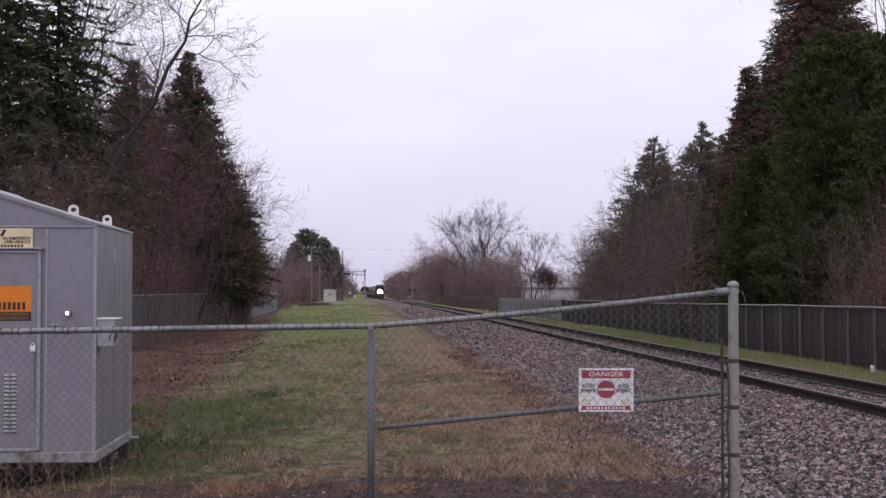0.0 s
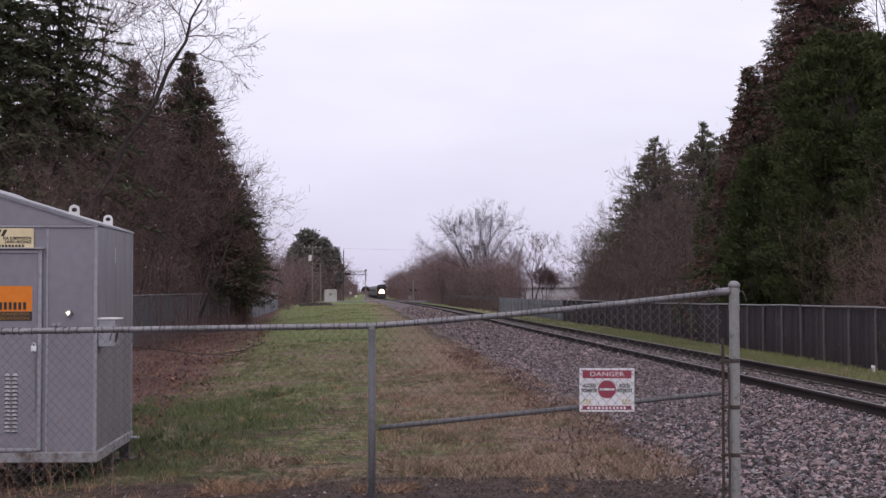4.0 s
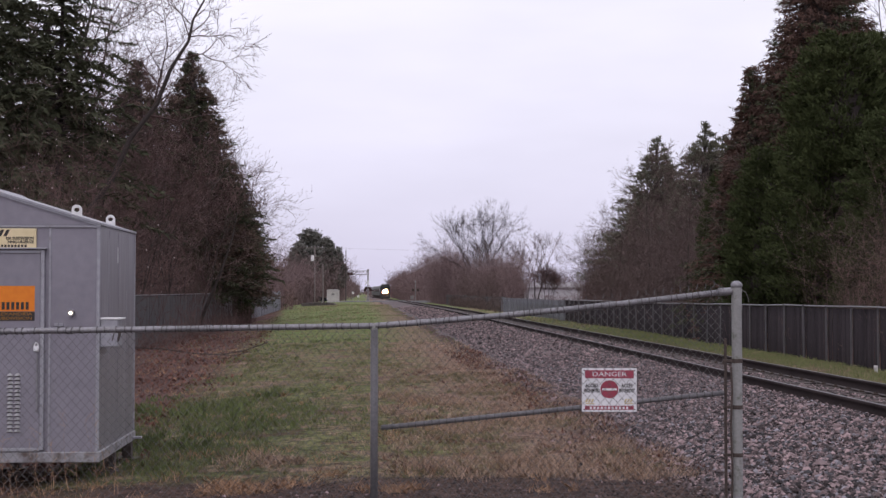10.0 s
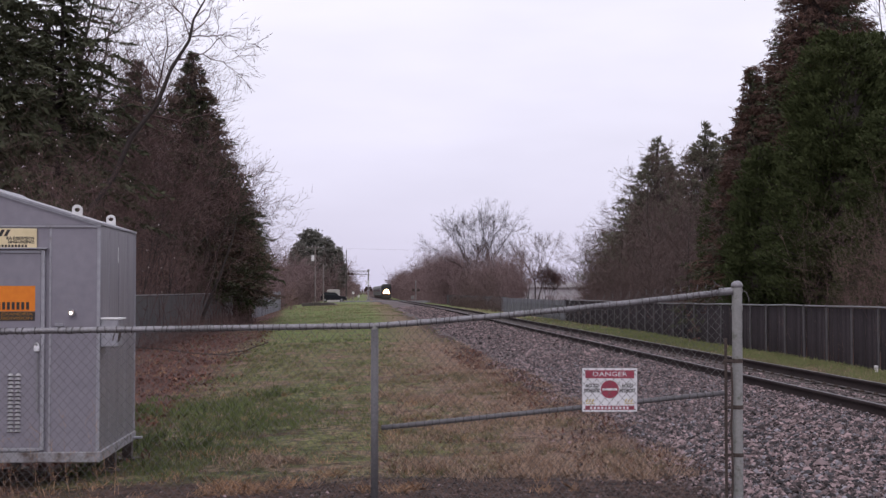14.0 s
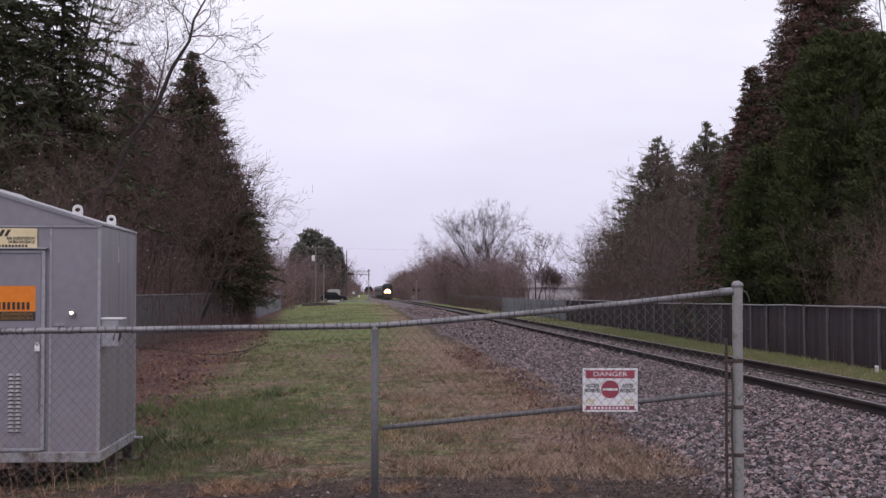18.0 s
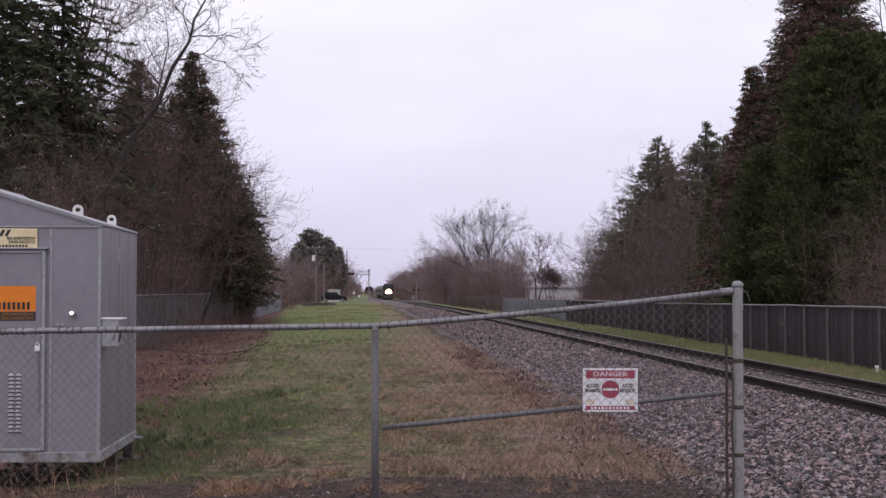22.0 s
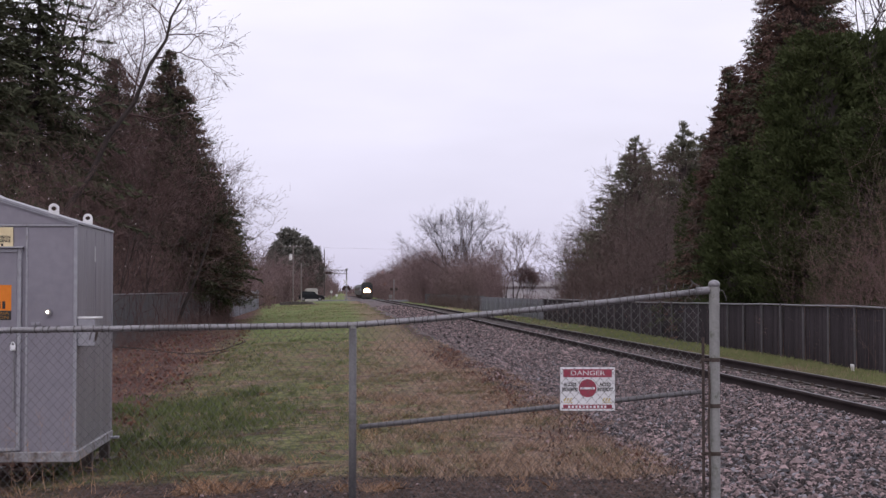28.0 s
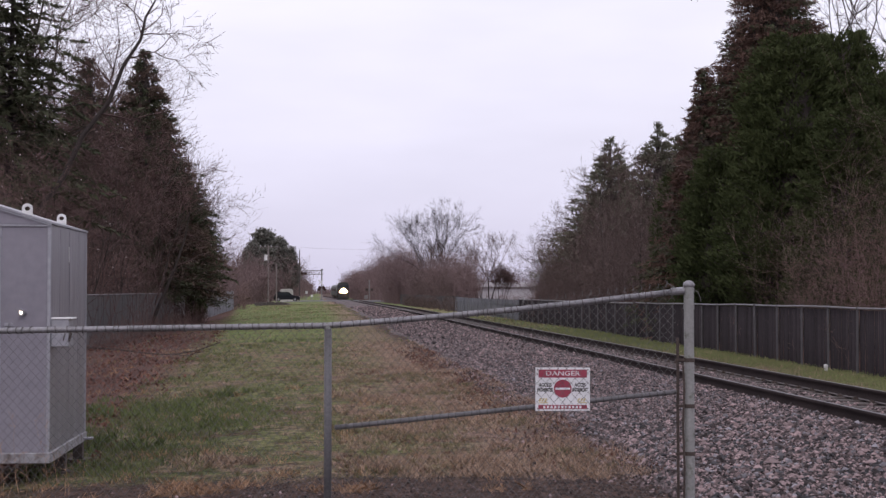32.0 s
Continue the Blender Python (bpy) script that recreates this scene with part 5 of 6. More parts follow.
def bare_tree(name, label, seed, height, spread, at, turn=0.0, twig_mat=None, **more):
    heavy, twigs = bare_tree_mesh(seed, height, spread, **more)
    tree = thing(name, label, "tree", at)
    tree.rotation_euler = (0, 0, radians(turn))
    p0, p1, r0, r1 = (np.array([s[i] for s in heavy]) for i in range(4))
    v, f = spans(p0, p1, r0, r1, 6)
    bulk("trunk", v, f, BARK, tree, "grey-brown trunk and limbs")
    p0, p1, r0, r1 = (np.array([s[i] for s in twigs]) for i in range(4))
    big = r0 > 0.022
    v, f = joined(spans(p0[big], p1[big], r0[big], r1[big], 3), slivers(p0[~big], p1[~big], r0[~big], r1[~big] * 0.6))
    bulk("crown", v, f, twig_mat or TWIG, tree, "bare crown of fine twigs")
    return tree


def conifer(name, label, seed, height, radius, at, material, rows=46, per=9, sprays=11, droop=0.25, power=0.85, low=0.06, ragged=0.25, size=0.42, up_tip=0.15, hang=0.4, filler=0.16):
    """A needle tree: a tapered trunk with tiers of drooping boughs, each with many small sprays."""
    r = np.random.default_rng(seed)
    tree = thing(name, label, "tree", at)
    tree.rotation_euler = (0, 0, r.uniform(0, 6.28))
    bend = r.normal(0, 0.02, 2)
    zs = np.linspace(0, height, 9)
    axis = np.stack([bend[0] * zs * np.sin(zs / height * 2), bend[1] * zs * np.sin(zs / height * 2.4), zs - 0.3], 1)
    rad = height * 0.013 * (1 - zs / height * 0.95)
    limb0, limb1, limbr = [], [], []
    quads = []
    for i in range(rows):
        tier = low + (1 - low) * (i + 0.5) / rows
        cut = r.uniform(1 - ragged, 1 + ragged * 0.6)
        for k in range(max(5, int(per * (1 - 0.4 * tier)))):
            u = max(low * 0.6, tier + r.normal(0, 1.6) / rows)
            u = min(0.999, u if u < 1 else 2 - u)
            z = height * u
            shape = radius * max(0.002, (1 - u)) ** power * (0.55 + 0.45 * min(1, u / 0.15))
            a = r.uniform(0, 6.28)
            ln = shape * (cut + r.normal(0, 0.08)) * r.uniform(0.6, 1.18) + 0.03
            o = np.array([0, 0, z])
            tip = np.array([math.cos(a) * ln, math.sin(a) * ln, -droop * ln * (1 - u) * r.uniform(0.1, 1.9) + (up_tip * u + r.normal(0, 0.07)) * ln])
            midp = tip * 0.55 + np.array([0, 0, 0.10 * ln])
            limb0 += [o, o + midp]
            limb1 += [o + midp, o + tip]
            limbr += [0.012 + ln * 0.009, 0.006 + ln * 0.004]
            for share, near, big in ((1.0, 0.16, 1.0), (filler, 0.02, 2.1)):
                n = max(2, int(share * sprays * (0.3 + 0.7 * ln / max(radius, 0.1))))
                t = r.uniform(near, 1.02 if big == 1.0 else 0.62, n)[:, None]
                base = o + np.where(t < 0.55, midp * t / 0.55, midp + (tip - midp) * (t - 0.55) / 0.45)
                side = np.array([-math.sin(a), math.cos(a), 0.0]) * r.choice([-1, 1], (n, 1)) * r.uniform(0.1, 1.0, (n, 1))
                fwd = np.array([math.cos(a), math.sin(a), 0.0]) * r.uniform(0.3, 0.9, (n, 1))
                d = side + fwd + np.array([0, 0, 1.0]) * r.uniform(-1.0, hang, (n, 1))
                d /= np.linalg.norm(d, axis=1, keepdims=True)
                ls = big * size * r.uniform(0.55, 1.3, (n, 1)) * (0.45 + 0.55 * min(1, 2.2 * (1 - u)))
                wv = np.cross(d, r.normal(0, 1, (n, 3)))
                wv /= np.linalg.norm(wv, axis=1, keepdims=True) + 1e-9
                wv *= ls * r.uniform(0.12, 0.24, (n, 1))
                quads.append(np.stack([base - wv, base + wv, base + d * ls], 1))
    v, f = spans(axis[:-1], axis[1:], rad[:-1], rad[1:], 5)
    v2, f2 = spans(limb0, limb1, np.array(limbr), np.array(limbr) * 0.5, 3)
    bulk("trunk", np.concatenate([v, v2]), np.concatenate([f, f2 + len(v)]), BARK, tree, "straight dark trunk with its inner boughs")
    q = np.concatenate(quads)
    bulk("crown", q.reshape(-1, 3), np.arange(len(q) * 3).reshape(-1, 3), material, tree, "crown of drooping needle sprays")
    return tree


def forked_tree(name, label, seed, height, at, turn=0.0, trunk=0.3, depth=7, open_by=0.42, girth=1.0, least=0.01, stems=1, rise=0.06, path=None, limbs=(), twig_mat=None, side=2):
    """A leafless tree whose limbs fork again and again into a fan of fine twigs; path bends the trunk, limbs hang off it at shares of its length."""
    r = np.random.default_rng(seed)
    heavy, twigs = [], []

    def fork(p, d, ln, rad, level):
        into = heavy if level < 3 else twigs
        q = p
        for i in range(3):
            d = d + r.normal(0, 0.10 + 0.015 * level, 3) + np.array([0, 0, rise])
            d /= np.linalg.norm(d)
            e = q + d * ln / 3
            ra, rb = rad * (1 - 0.12 * i), rad * (0.88 - 0.12 * i)
            into.append((q, e, max(least, ra), max(least * 0.8, rb)))
            if 2 <= level < depth:
                for k in range(side):
                    if r.random() < 0.62:
                        w = np.cross(d, r.normal(0, 1, 3))
                        w = d * 0.75 + w / (np.linalg.norm(w) + 1e-9) * r.uniform(0.5, 1.0) + np.array([0, 0, 0.12])
                        at_ = q + (e - q) * r.random()
                        end = at_ + w / np.linalg.norm(w) * ln * r.uniform(0.25, 0.6)
                        twigs.append((at_, end, max(least * 0.8, rad * 0.3), least * 0.5))
                        w2 = w + r.normal(0, 0.5, 3)
                        m = at_ + (end - at_) * 0.55
                        twigs.append((m, m + w2 / np.linalg.norm(w2) * ln * 0.22, least * 0.7, least * 0.4))
            q = e
        if level >= depth:
            return
        kids = 3 if r.random() < 0.35 else 2
        a0 = r.uniform(0, 6.283)
        w = np.cross(d, np.array([0.3, 0.2, 1.0]) if abs(d[2]) < 0.9 else np.array([1.0, 0.1, 0.0]))
        w /= np.linalg.norm(w)
        v = np.cross(d, w)
        for k in range(kids):
            a = a0 + 6.283 * k / kids + r.normal(0, 0.3)
            ang = open_by * r.uniform(0.55, 1.35)
            dd = d * math.cos(ang) + (w * math.cos(a) + v * math.sin(a)) * math.sin(ang)
            fork(q, dd, ln * r.uniform(0.77, 0.88), rad * 0.64 * r.uniform(0.85, 1.1), level + 1)

    first = height * (1 - trunk) * 0.235
    rad = girth * height * 0.0125
    if path is not None:
        pts = [np.array(p, float) for p in path]
        n = len(pts) - 1
        for i in range(n):
            heavy.append((pts[i], pts[i + 1], rad * (1 - 0.8 * i / n), rad * (1 - 0.8 * (i + 1) / n)))
        for u, dx, dy, dz, ln, lv in limbs:
            f = min(u * n, n - 1e-6)
            p = pts[int(f)] + (pts[int(f) + 1] - pts[int(f)]) * (f - int(f))
            d = np.array([dx, dy, dz], float)
            fork(p, d / np.linalg.norm(d), ln, rad * (1 - 0.8 * u) * 0.55, lv)
        d = pts[-1] - pts[-2]
        fork(pts[-1], d / np.linalg.norm(d), first * 0.4, rad * 0.2, 3)
    else:
        for k in range(stems):
            a, tilt = 6.283 * k / stems + r.normal(0, 0.4), (0.0 if stems == 1 else r.uniform(0.18, 0.42))
            d = np.array([math.cos(a) * tilt, math.sin(a) * tilt, 1.0])
            d /= np.linalg.norm(d)
            p = np.array([0.0, 0.0, -0.3])
            e = p + d * (height * trunk * r.uniform(0.75, 1.1) + 0.3)
            kr = rad * (1.0 if stems == 1 else 0.6)
            heavy.append((p, e, kr, kr * 0.8))
            fork(e, d, first * r.uniform(0.9, 1.1), kr * 0.75, 0 if stems == 1 else 1)
    tree = thing(name, label, "tree", at)
    tree.rotation_euler = (0, 0, radians(turn))
    p0, p1, r0, r1 = (np.array([s[i] for s in heavy]) for i in range(4))
    v, f = spans(p0, p1, r0, r1, 6)
    bulk("trunk", v, f, BARK, tree, "dark trunk and forking limbs")
    p0, p1, r0, r1 = (np.array([s[i] for s in twigs]) for i in range(4))
    big = r0 > 0.02
    v, f = joined(spans(p0[big], p1[big], r0[big], r1[big], 3), slivers(p0[~big], p1[~big], r0[~big], r1[~big]))
    bulk("crown", v, f, twig_mat or TWIG, tree, "bare crown of fine forking twigs")
    return tree


def lobed_conifer(name, label, seed, height, radius, at, leaf, boughs=420, per=90, power=0.6, low=0.03, size=0.17, droop=0.2, lobe=0.3, jag=0.16, lift=0.2, core=0.6, other=None, share_other=None, thin=(0.08, 0.16)):
    """A needle tree clothed in separate boughs, each a plume of small sprays with shade between it and the next."""
    r = np.random.default_rng(seed)
    tree = thing(name, label, "tree", at)
    form = lambda u: np.maximum(0.0, 1 - u) ** power * (0.62 + 0.38 * np.minimum(1, u / 0.12))
    us, left = [], boughs
    while left > 0:
        u = r.uniform(low, 0.995, left * 3)
        u = u[r.random(len(u)) < 0.85 * form(u) + 0.17][:left]
        us.append(u)
        left -= len(u)
    us = np.concatenate(us)
    groups = {"crown": [], "brown_crown": []}
    limb0, limb1, limbr = [], [], []
    for u in us:
        a, z = r.uniform(0, 6.283), u * height
        swell = 1 + 0.14 * noise.noise((math.cos(a) * 1.6, math.sin(a) * 1.6, z * 0.45 + seed))
        R = radius * form(u) * swell * (1 + r.normal(0, jag)) + 0.10
        tip = np.array([math.cos(a) * R, math.sin(a) * R, (-droop * (1.1 - u) * r.uniform(0.6, 1.4) + 0.12 * u) * R])
        o = np.array([0, 0, z])
        limb0.append(o), limb1.append(o + tip * 0.9), limbr.append(0.008 + 0.008 * R)
        n = int(per * (0.4 + 0.6 * min(1.0, R / radius * 1.6)))
        reach = min(1.0, 0.35 + R / radius)
        dead = other is not None and r.random() < share_other(u, a)
        for t, big, fat in ((1.03 - np.abs(r.normal(0, 0.30, n)), 1.0, 1.0), (r.uniform(0.3, 0.84, n // 3), 1.35, 1.7)):
            m = len(t)
            wide = lobe * reach * (0.25 + 0.95 * np.clip(1.05 - t, 0, 0.6) / 0.6)
            base = o + tip * t[:, None] + r.normal(0, 1, (m, 3)) * wide[:, None] * np.array([1, 1, 0.75])
            d = np.array([math.cos(a), math.sin(a), lift]) * 0.9 + r.normal(0, 0.55, (m, 3))
            d /= np.linalg.norm(d, axis=1, keepdims=True)
            ls = (big * size * r.uniform(0.55, 1.35, m) * (0.55 + 0.45 * reach))[:, None]
            w = np.cross(d, r.normal(0, 1, (m, 3)))
            w /= np.linalg.norm(w, axis=1, keepdims=True) + 1e-9
            w *= ls * fat * r.uniform(*thin, (m, 1))
            groups["brown_crown" if dead else "crown"].append(np.stack([base - w, base + w, base + d * ls], 1))
    # Added dark shell imitates shade between the boughs and stops sky showing through.
    k = 20
    hs, turns = np.linspace(low, 0.97, 20), np.linspace(0, 6.283, k, endpoint=False)
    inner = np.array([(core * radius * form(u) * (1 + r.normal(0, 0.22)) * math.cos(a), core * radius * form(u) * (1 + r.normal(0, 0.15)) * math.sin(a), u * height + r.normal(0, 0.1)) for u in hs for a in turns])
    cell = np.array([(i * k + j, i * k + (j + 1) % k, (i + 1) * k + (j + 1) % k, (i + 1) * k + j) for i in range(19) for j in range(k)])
    zs = np.linspace(-0.3, height * 0.97, 7)
    axis = np.stack([zs * 0, zs * 0, zs], 1)
    rr = height * 0.012 * (1 - zs / height * 0.99)
    v, f = spans(axis[:-1], axis[1:], rr[:-1], rr[1:], 6)
    bulk("trunk", v, f, BARK, tree, "straight dark trunk")
    v, f = spans(limb0, limb1, np.array(limbr), np.array(limbr) * 0.4, 3)
    bulk("branchwork", v, f, BARK, tree, "dark boughs under the needles")
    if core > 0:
        bulk("inner_crown", inner, cell, BARK, tree, "bark-coloured shell put in for shade inside the crown")
    for key, m, words in (("crown", leaf, "plumes of small needle sprays"), ("brown_crown", other, "browned boughs hung with cones")):
        if m and groups[key]:
            q = np.concatenate(groups[key])
            bulk(key, q.reshape(-1, 3), np.arange(len(q) * 3).reshape(-1, 3), m, tree, words)
    return tree


def grow_copy(tree, x, y, scale=1.0, turn=0.0, tall=1.0, label=""):
    ob = copy_thing(tree, Matrix.LocRotScale((x, y, land(x, y)), Euler((0, 0, radians(turn))), (scale, scale, scale * tall)))
    return tagged(ob, label)


def thicket(name, label, seed, stems, x0, x1, y0, y1, h0, h1, material, thick=0.011, twigs=7, power=1.0, only=None, buds=0):
    """A stand of thin bare stems and brush, beyond counting."""
    r = np.random.default_rng(seed)
    x, y = r.uniform(x0, x1, stems), y0 + (y1 - y0) * r.uniform(0, 1, stems) ** power
    # only: a wedge of bearings from the camera, fitted to its view
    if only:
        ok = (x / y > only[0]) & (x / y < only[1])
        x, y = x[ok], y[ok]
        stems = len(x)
    far = np.maximum(1, y / 70)
    h = r.uniform(h0, h1, stems) * (0.75 + 0.5 * np.array([noise.noise((i * 0.25, j * 0.12, seed)) for i, j in zip(x, y)]))
    z = np.array([land(i, j) for i, j in zip(x, y)]) - 0.05
    p = np.stack([x, y, z], 1)
    d = np.stack([r.normal(0, 0.16, stems), r.normal(0, 0.16, stems), np.ones(stems)], 1)
    P0, P1, R0, R1 = [], [], [], []
    seg = 4
    nodes = [p]
    for i in range(seg):
        d = d + r.normal(0, 0.13, (stems, 3)) * np.array([1, 1, 0.3])
        q = nodes[-1] + d / np.linalg.norm(d, axis=1, keepdims=True) * (h / seg)[:, None]
        P0.append(nodes[-1]), P1.append(q)
        R0.append(thick * far * (1.2 - 0.25 * i)), R1.append(thick * far * (0.95 - 0.25 * i))
        nodes.append(q)
    for k in range(twigs):
        u = r.uniform(0.25, 1.0, stems) * seg
        i = np.minimum(u.astype(int), seg - 1)
        nn = np.stack(nodes, 1)
        a, b = nn[np.arange(stems), i], nn[np.arange(stems), i + 1]
        at = a + (b - a) * (u - i)[:, None]
        dd = np.stack([r.normal(0, 0.6, stems), r.normal(0, 0.6, stems), r.uniform(0.1, 1.0, stems)], 1)
        ln = h * r.uniform(0.10, 0.30, stems)
        end = at + dd / np.linalg.norm(dd, axis=1, keepdims=True) * ln[:, None]
        P0.append(at), P1.append(end), R0.append(thick * far * 0.55), R1.append(thick * far * 0.25)
        end2 = at + (end - at) * 0.5
        dd2 = dd + r.normal(0, 0.7, (stems, 3))
        e2 = end2 + dd2 / np.linalg.norm(dd2, axis=1, keepdims=True) * ln[:, None] * 0.55
        P0.append(end2), P1.append(e2), R0.append(thick * far * 0.42), R1.append(thick * far * 0.2)
    c = np.concatenate
    stem = (c(P0[:seg]), c(P1[:seg]), c(R0[:seg]), c(R1[:seg]))
    v, f = joined(spans(*stem, 3) if y0 < 100 else slivers(*stem), slivers(c(P0[seg:]), c(P1[seg:]), c(R0[seg:]) * 1.25, c(R1[seg:]) * 1.25))
    ob = tagged(bulk(name, v, f, material), label, "brush", kind="stuff")
    if buds:
        ends = c(P1[seg:])[r.integers(0, len(P1[seg:]) * stems, buds)]
        octa = np.array([(1, 0, 0), (-1, 0, 0), (0, 1, 0), (0, -1, 0), (0, 0, 1.6), (0, 0, -1.6)]) * 0.02
        tri = np.array([(0, 2, 4), (2, 1, 4), (1, 3, 4), (3, 0, 4), (2, 0, 5), (1, 2, 5), (3, 1, 5), (0, 3, 5)])
        v = ends[:, None, :] + octa[None] * r.uniform(0.7, 1.5, (buds, 1, 1))
        bulk("buds", v.reshape(-1, 3), ((np.arange(buds) * 6)[:, None, None] + tri[None]).reshape(-1, 3), BUD_GLINT, ob, "pale specks for glistening wet buds on the twig ends")
    return ob


def spot(x, y):
    return (x, y, land(x, y))


thicket("dead_weeds", "dry brown weed stalks standing in front of the hut", 71, 30, -3.5, -2.0, 11.9, 12.8, 0.25, 0.85, RUSTY, 0.0019, 6)
thicket("dead_weeds", "thin dry stalks beside the gate upright", 72, 60, -2.4, 0.4, 12.0, 13.4, 0.12, 0.34, LITTER, 0.0013, 7)


# left of the line
spruce_a = conifer("spruce_tree", "tall dark green spruce with ragged drooping boughs", 11, 20.0, 4.8, spot(-12.9, 60), NEEDLE, 38, 10, 92, 0.4, 0.55, ragged=0.7, size=0.33, filler=0.02, low=0.3)
grow_copy(spruce_a, -14.9, 57, 1.0, 120)
grow_copy(spruce_a, -17.5, 72, 1.05, 200)
dull = lambda u, a: 0.48 + 0.3 * math.sin(a * 3 + u * 12)
spruce_b = lobed_conifer("spruce_tree", "browned spruce rising to a spire out of bare brush", 12, 17.1, 6.0, spot(-10.7, 88), NEEDLE, 1150, 56, 0.90, 0.16, 0.27, 0.25, 0.26, 0.12, 0.1, 0.25, BROWN_NEEDLE, dull, thin=(0.08, 0.16))
grow_copy(spruce_b, -13.75, 86, 0.95, 75, 1.0, label="slim spire of a browned spruce among bare trees")
grow_copy(spruce_b, -11.2, 103, 0.8, 190, 0.97, label="shorter browned spruce at the edge of the trees")
lobed_conifer("cedar_tree", "dark cedar reaching out over the end of the fence", 13, 10.2, 3.2, spot(-9.6, 98), NEEDLE, 420, 64, 0.62, 0.40, 0.24, 0.05, 0.26, 0.18, 0.1, 0.2, BROWN_NEEDLE, lambda u, a: 0.12, thin=(0.09, 0.17))
conifer("pine_tree", "dark pine holding its boughs out over the slat fence", 15, 8.8, 3.5, spot(-9.4, 110), NEEDLE, 26, 9, 70, 0.12, 0.5, low=0.38, size=0.36, ragged=0.5)
lobed_conifer("cedar_tree", "small dark juniper at the end of the fence", 14, 4.3, 0.85, spot(-8.75, 99.5), CEDAR, 170, 60, 0.4, 0.0, 0.17, -0.3, 0.16, 0.14, 0.8, 0.5)

forked_tree("bare_tree", "tall leafless tree leaning out over the verge", 21, 16.0, spot(-13.3, 58), least=0.008, depth=7, open_by=0.46, girth=0.85, rise=0.02, side=3,
            path=[(0, 0, -0.3), (0.8, 0, 2.9), (2.0, 0.2, 5.4), (3.0, 0.3, 6.9), (3.7, 0.3, 8.5), (4.75, 0.3, 9.9), (5.35, 0.2, 11.4), (6.05, 0.2, 12.5), (6.25, 0.1, 13.4), (6.7, 0.1, 14.2)],
            limbs=[(0.52, 1.0, 0.3, 0.12, 1.3, 3), (0.60, -0.7, 0.2, 0.8, 0.9, 3), (0.70, 1.0, -0.2, 0.15, 1.15, 3), (0.80, 0.9, 0.3, 0.25, 1.1, 3), (0.80, -0.35, 0.1, 1.0, 0.95, 3), (0.82, 1.0, -0.3, 0.55, 1.05, 3), (0.86, -0.8, 0, 0.8, 0.8, 3), (0.90, 1, 0.2, 0.5, 0.85, 3), (0.96, -0.4, -0.3, 0.9, 0.8, 3)])
bare_b = bare_tree("bare_tree", "tall leafless tree with a fine twiggy crown", 22, 19.0, 6.0, spot(-15.5, 92), 40, start=0.25, fine=7, wide=0.25, least=0.014, clear=1.5)
forked_tree("bare_tree", "dark crooked trunk leaning before the grey fence", 30, 7.0, spot(-8.74, 75), least=0.009, depth=6, open_by=0.45, girth=1.5,
            path=[(0, 0, -0.3), (0.22, 0, 0.9), (0.7, 0.05, 2.1), (1.2, 0, 3.3), (1.75, 0.1, 5.0), (2.0, 0.1, 6.4)], limbs=[(0.4, -0.6, 0.2, 0.8, 0.8, 3), (0.62, 1.0, 0.1, 0.5, 0.8, 3), (0.8, -0.7, 0, 0.7, 0.7, 3)])
sapling = forked_tree("bare_tree", "slender leafless tree with drooping twig ends over the verge", 74, 11.4, spot(-9.5, 79), 0, trunk=0.3, depth=6, open_by=0.42, least=0.008, stems=2, rise=0.0, girth=0.7, side=3)
for x, y, s, a in ((-9.6, 90, 0.95, 120), (-10.9, 66, 1.05, 210), (-9.3, 99, 0.7, 300)):
    grow_copy(sapling, x, y, s, a)
bare_c = bare_tree("bare_tree", "slender leafless tree with upswept twigs", 27, 10.0, 4.0, spot(-11.3, 116), 0, start=0.2, fine=7, girth=0.7, wide=0.2, least=0.013)
grow_copy(bare_b, -18.5, 80, 1.05, 150)
grow_copy(bare_b, -17.2, 75, 0.95, 100)
grow_copy(bare_b, -12.6, 108, 0.95, 250)
grow_copy(bare_b, -14.6, 68, 0.95, 30)
grow_copy(bare_b, -11.6, 98, 0.85, 190)
thicket("brush", "tall bare saplings filling in behind the spruces", 60, 440, -26, -15, 78, 104, 14, 24, DULL_BRUSH, 0.012, 16)
for x, y, s, a in ((-10.9, 124, 0.7, 30), (-11.0, 136, 0.6, 110), (-11.4, 106, 1.0, 200), (-9.9, 84, 0.95, 290), (-10.6, 77, 0.95, 50), (-11.5, 68, 0.95, 140),
                   (-12.4, 63, 0.9, 220), (-10.0, 92, 1.0, 330), (-12.8, 82, 1.1, 15), (-10.9, 70, 0.85, 310), (-9.7, 97, 1.0, 170), (-10.8, 104, 1.15, 80), (-11.4, 112, 1.0, 240), (-10.0, 98, 1.15, 120)):
    grow_copy(bare_c, x, y, s, a)
thicket("brush", "dense brown leafless brush and saplings under the trees", 31, 1500, -14.5, -9.3, 48, 118, 3.5, 10.0, BRUSH, 0.0062, 14, buds=420)
thicket("brush", "dark slender trunks among the brush", 73, 34, -12.6, -9.3, 52, 96, 6.0, 10.0, BARK, 0.034, 7)
thicket("brush", "brown saplings standing before the dark spruces", 62, 80, -14.5, -10.8, 46, 56, 5.0, 9.5, BRUSH, 0.0055, 18, buds=120)
thicket("brush", "low tangled brown brush in front of the fence", 32, 800, -8.8, -7.3, 50, 98, 0.5, 1.5, BRUSH, 0.006, 7)
thicket("brush", "thin stems standing before the grey fence", 61, 70, -8.8, -8.1, 54, 97, 3, 7, TWIG, 0.012, 8)
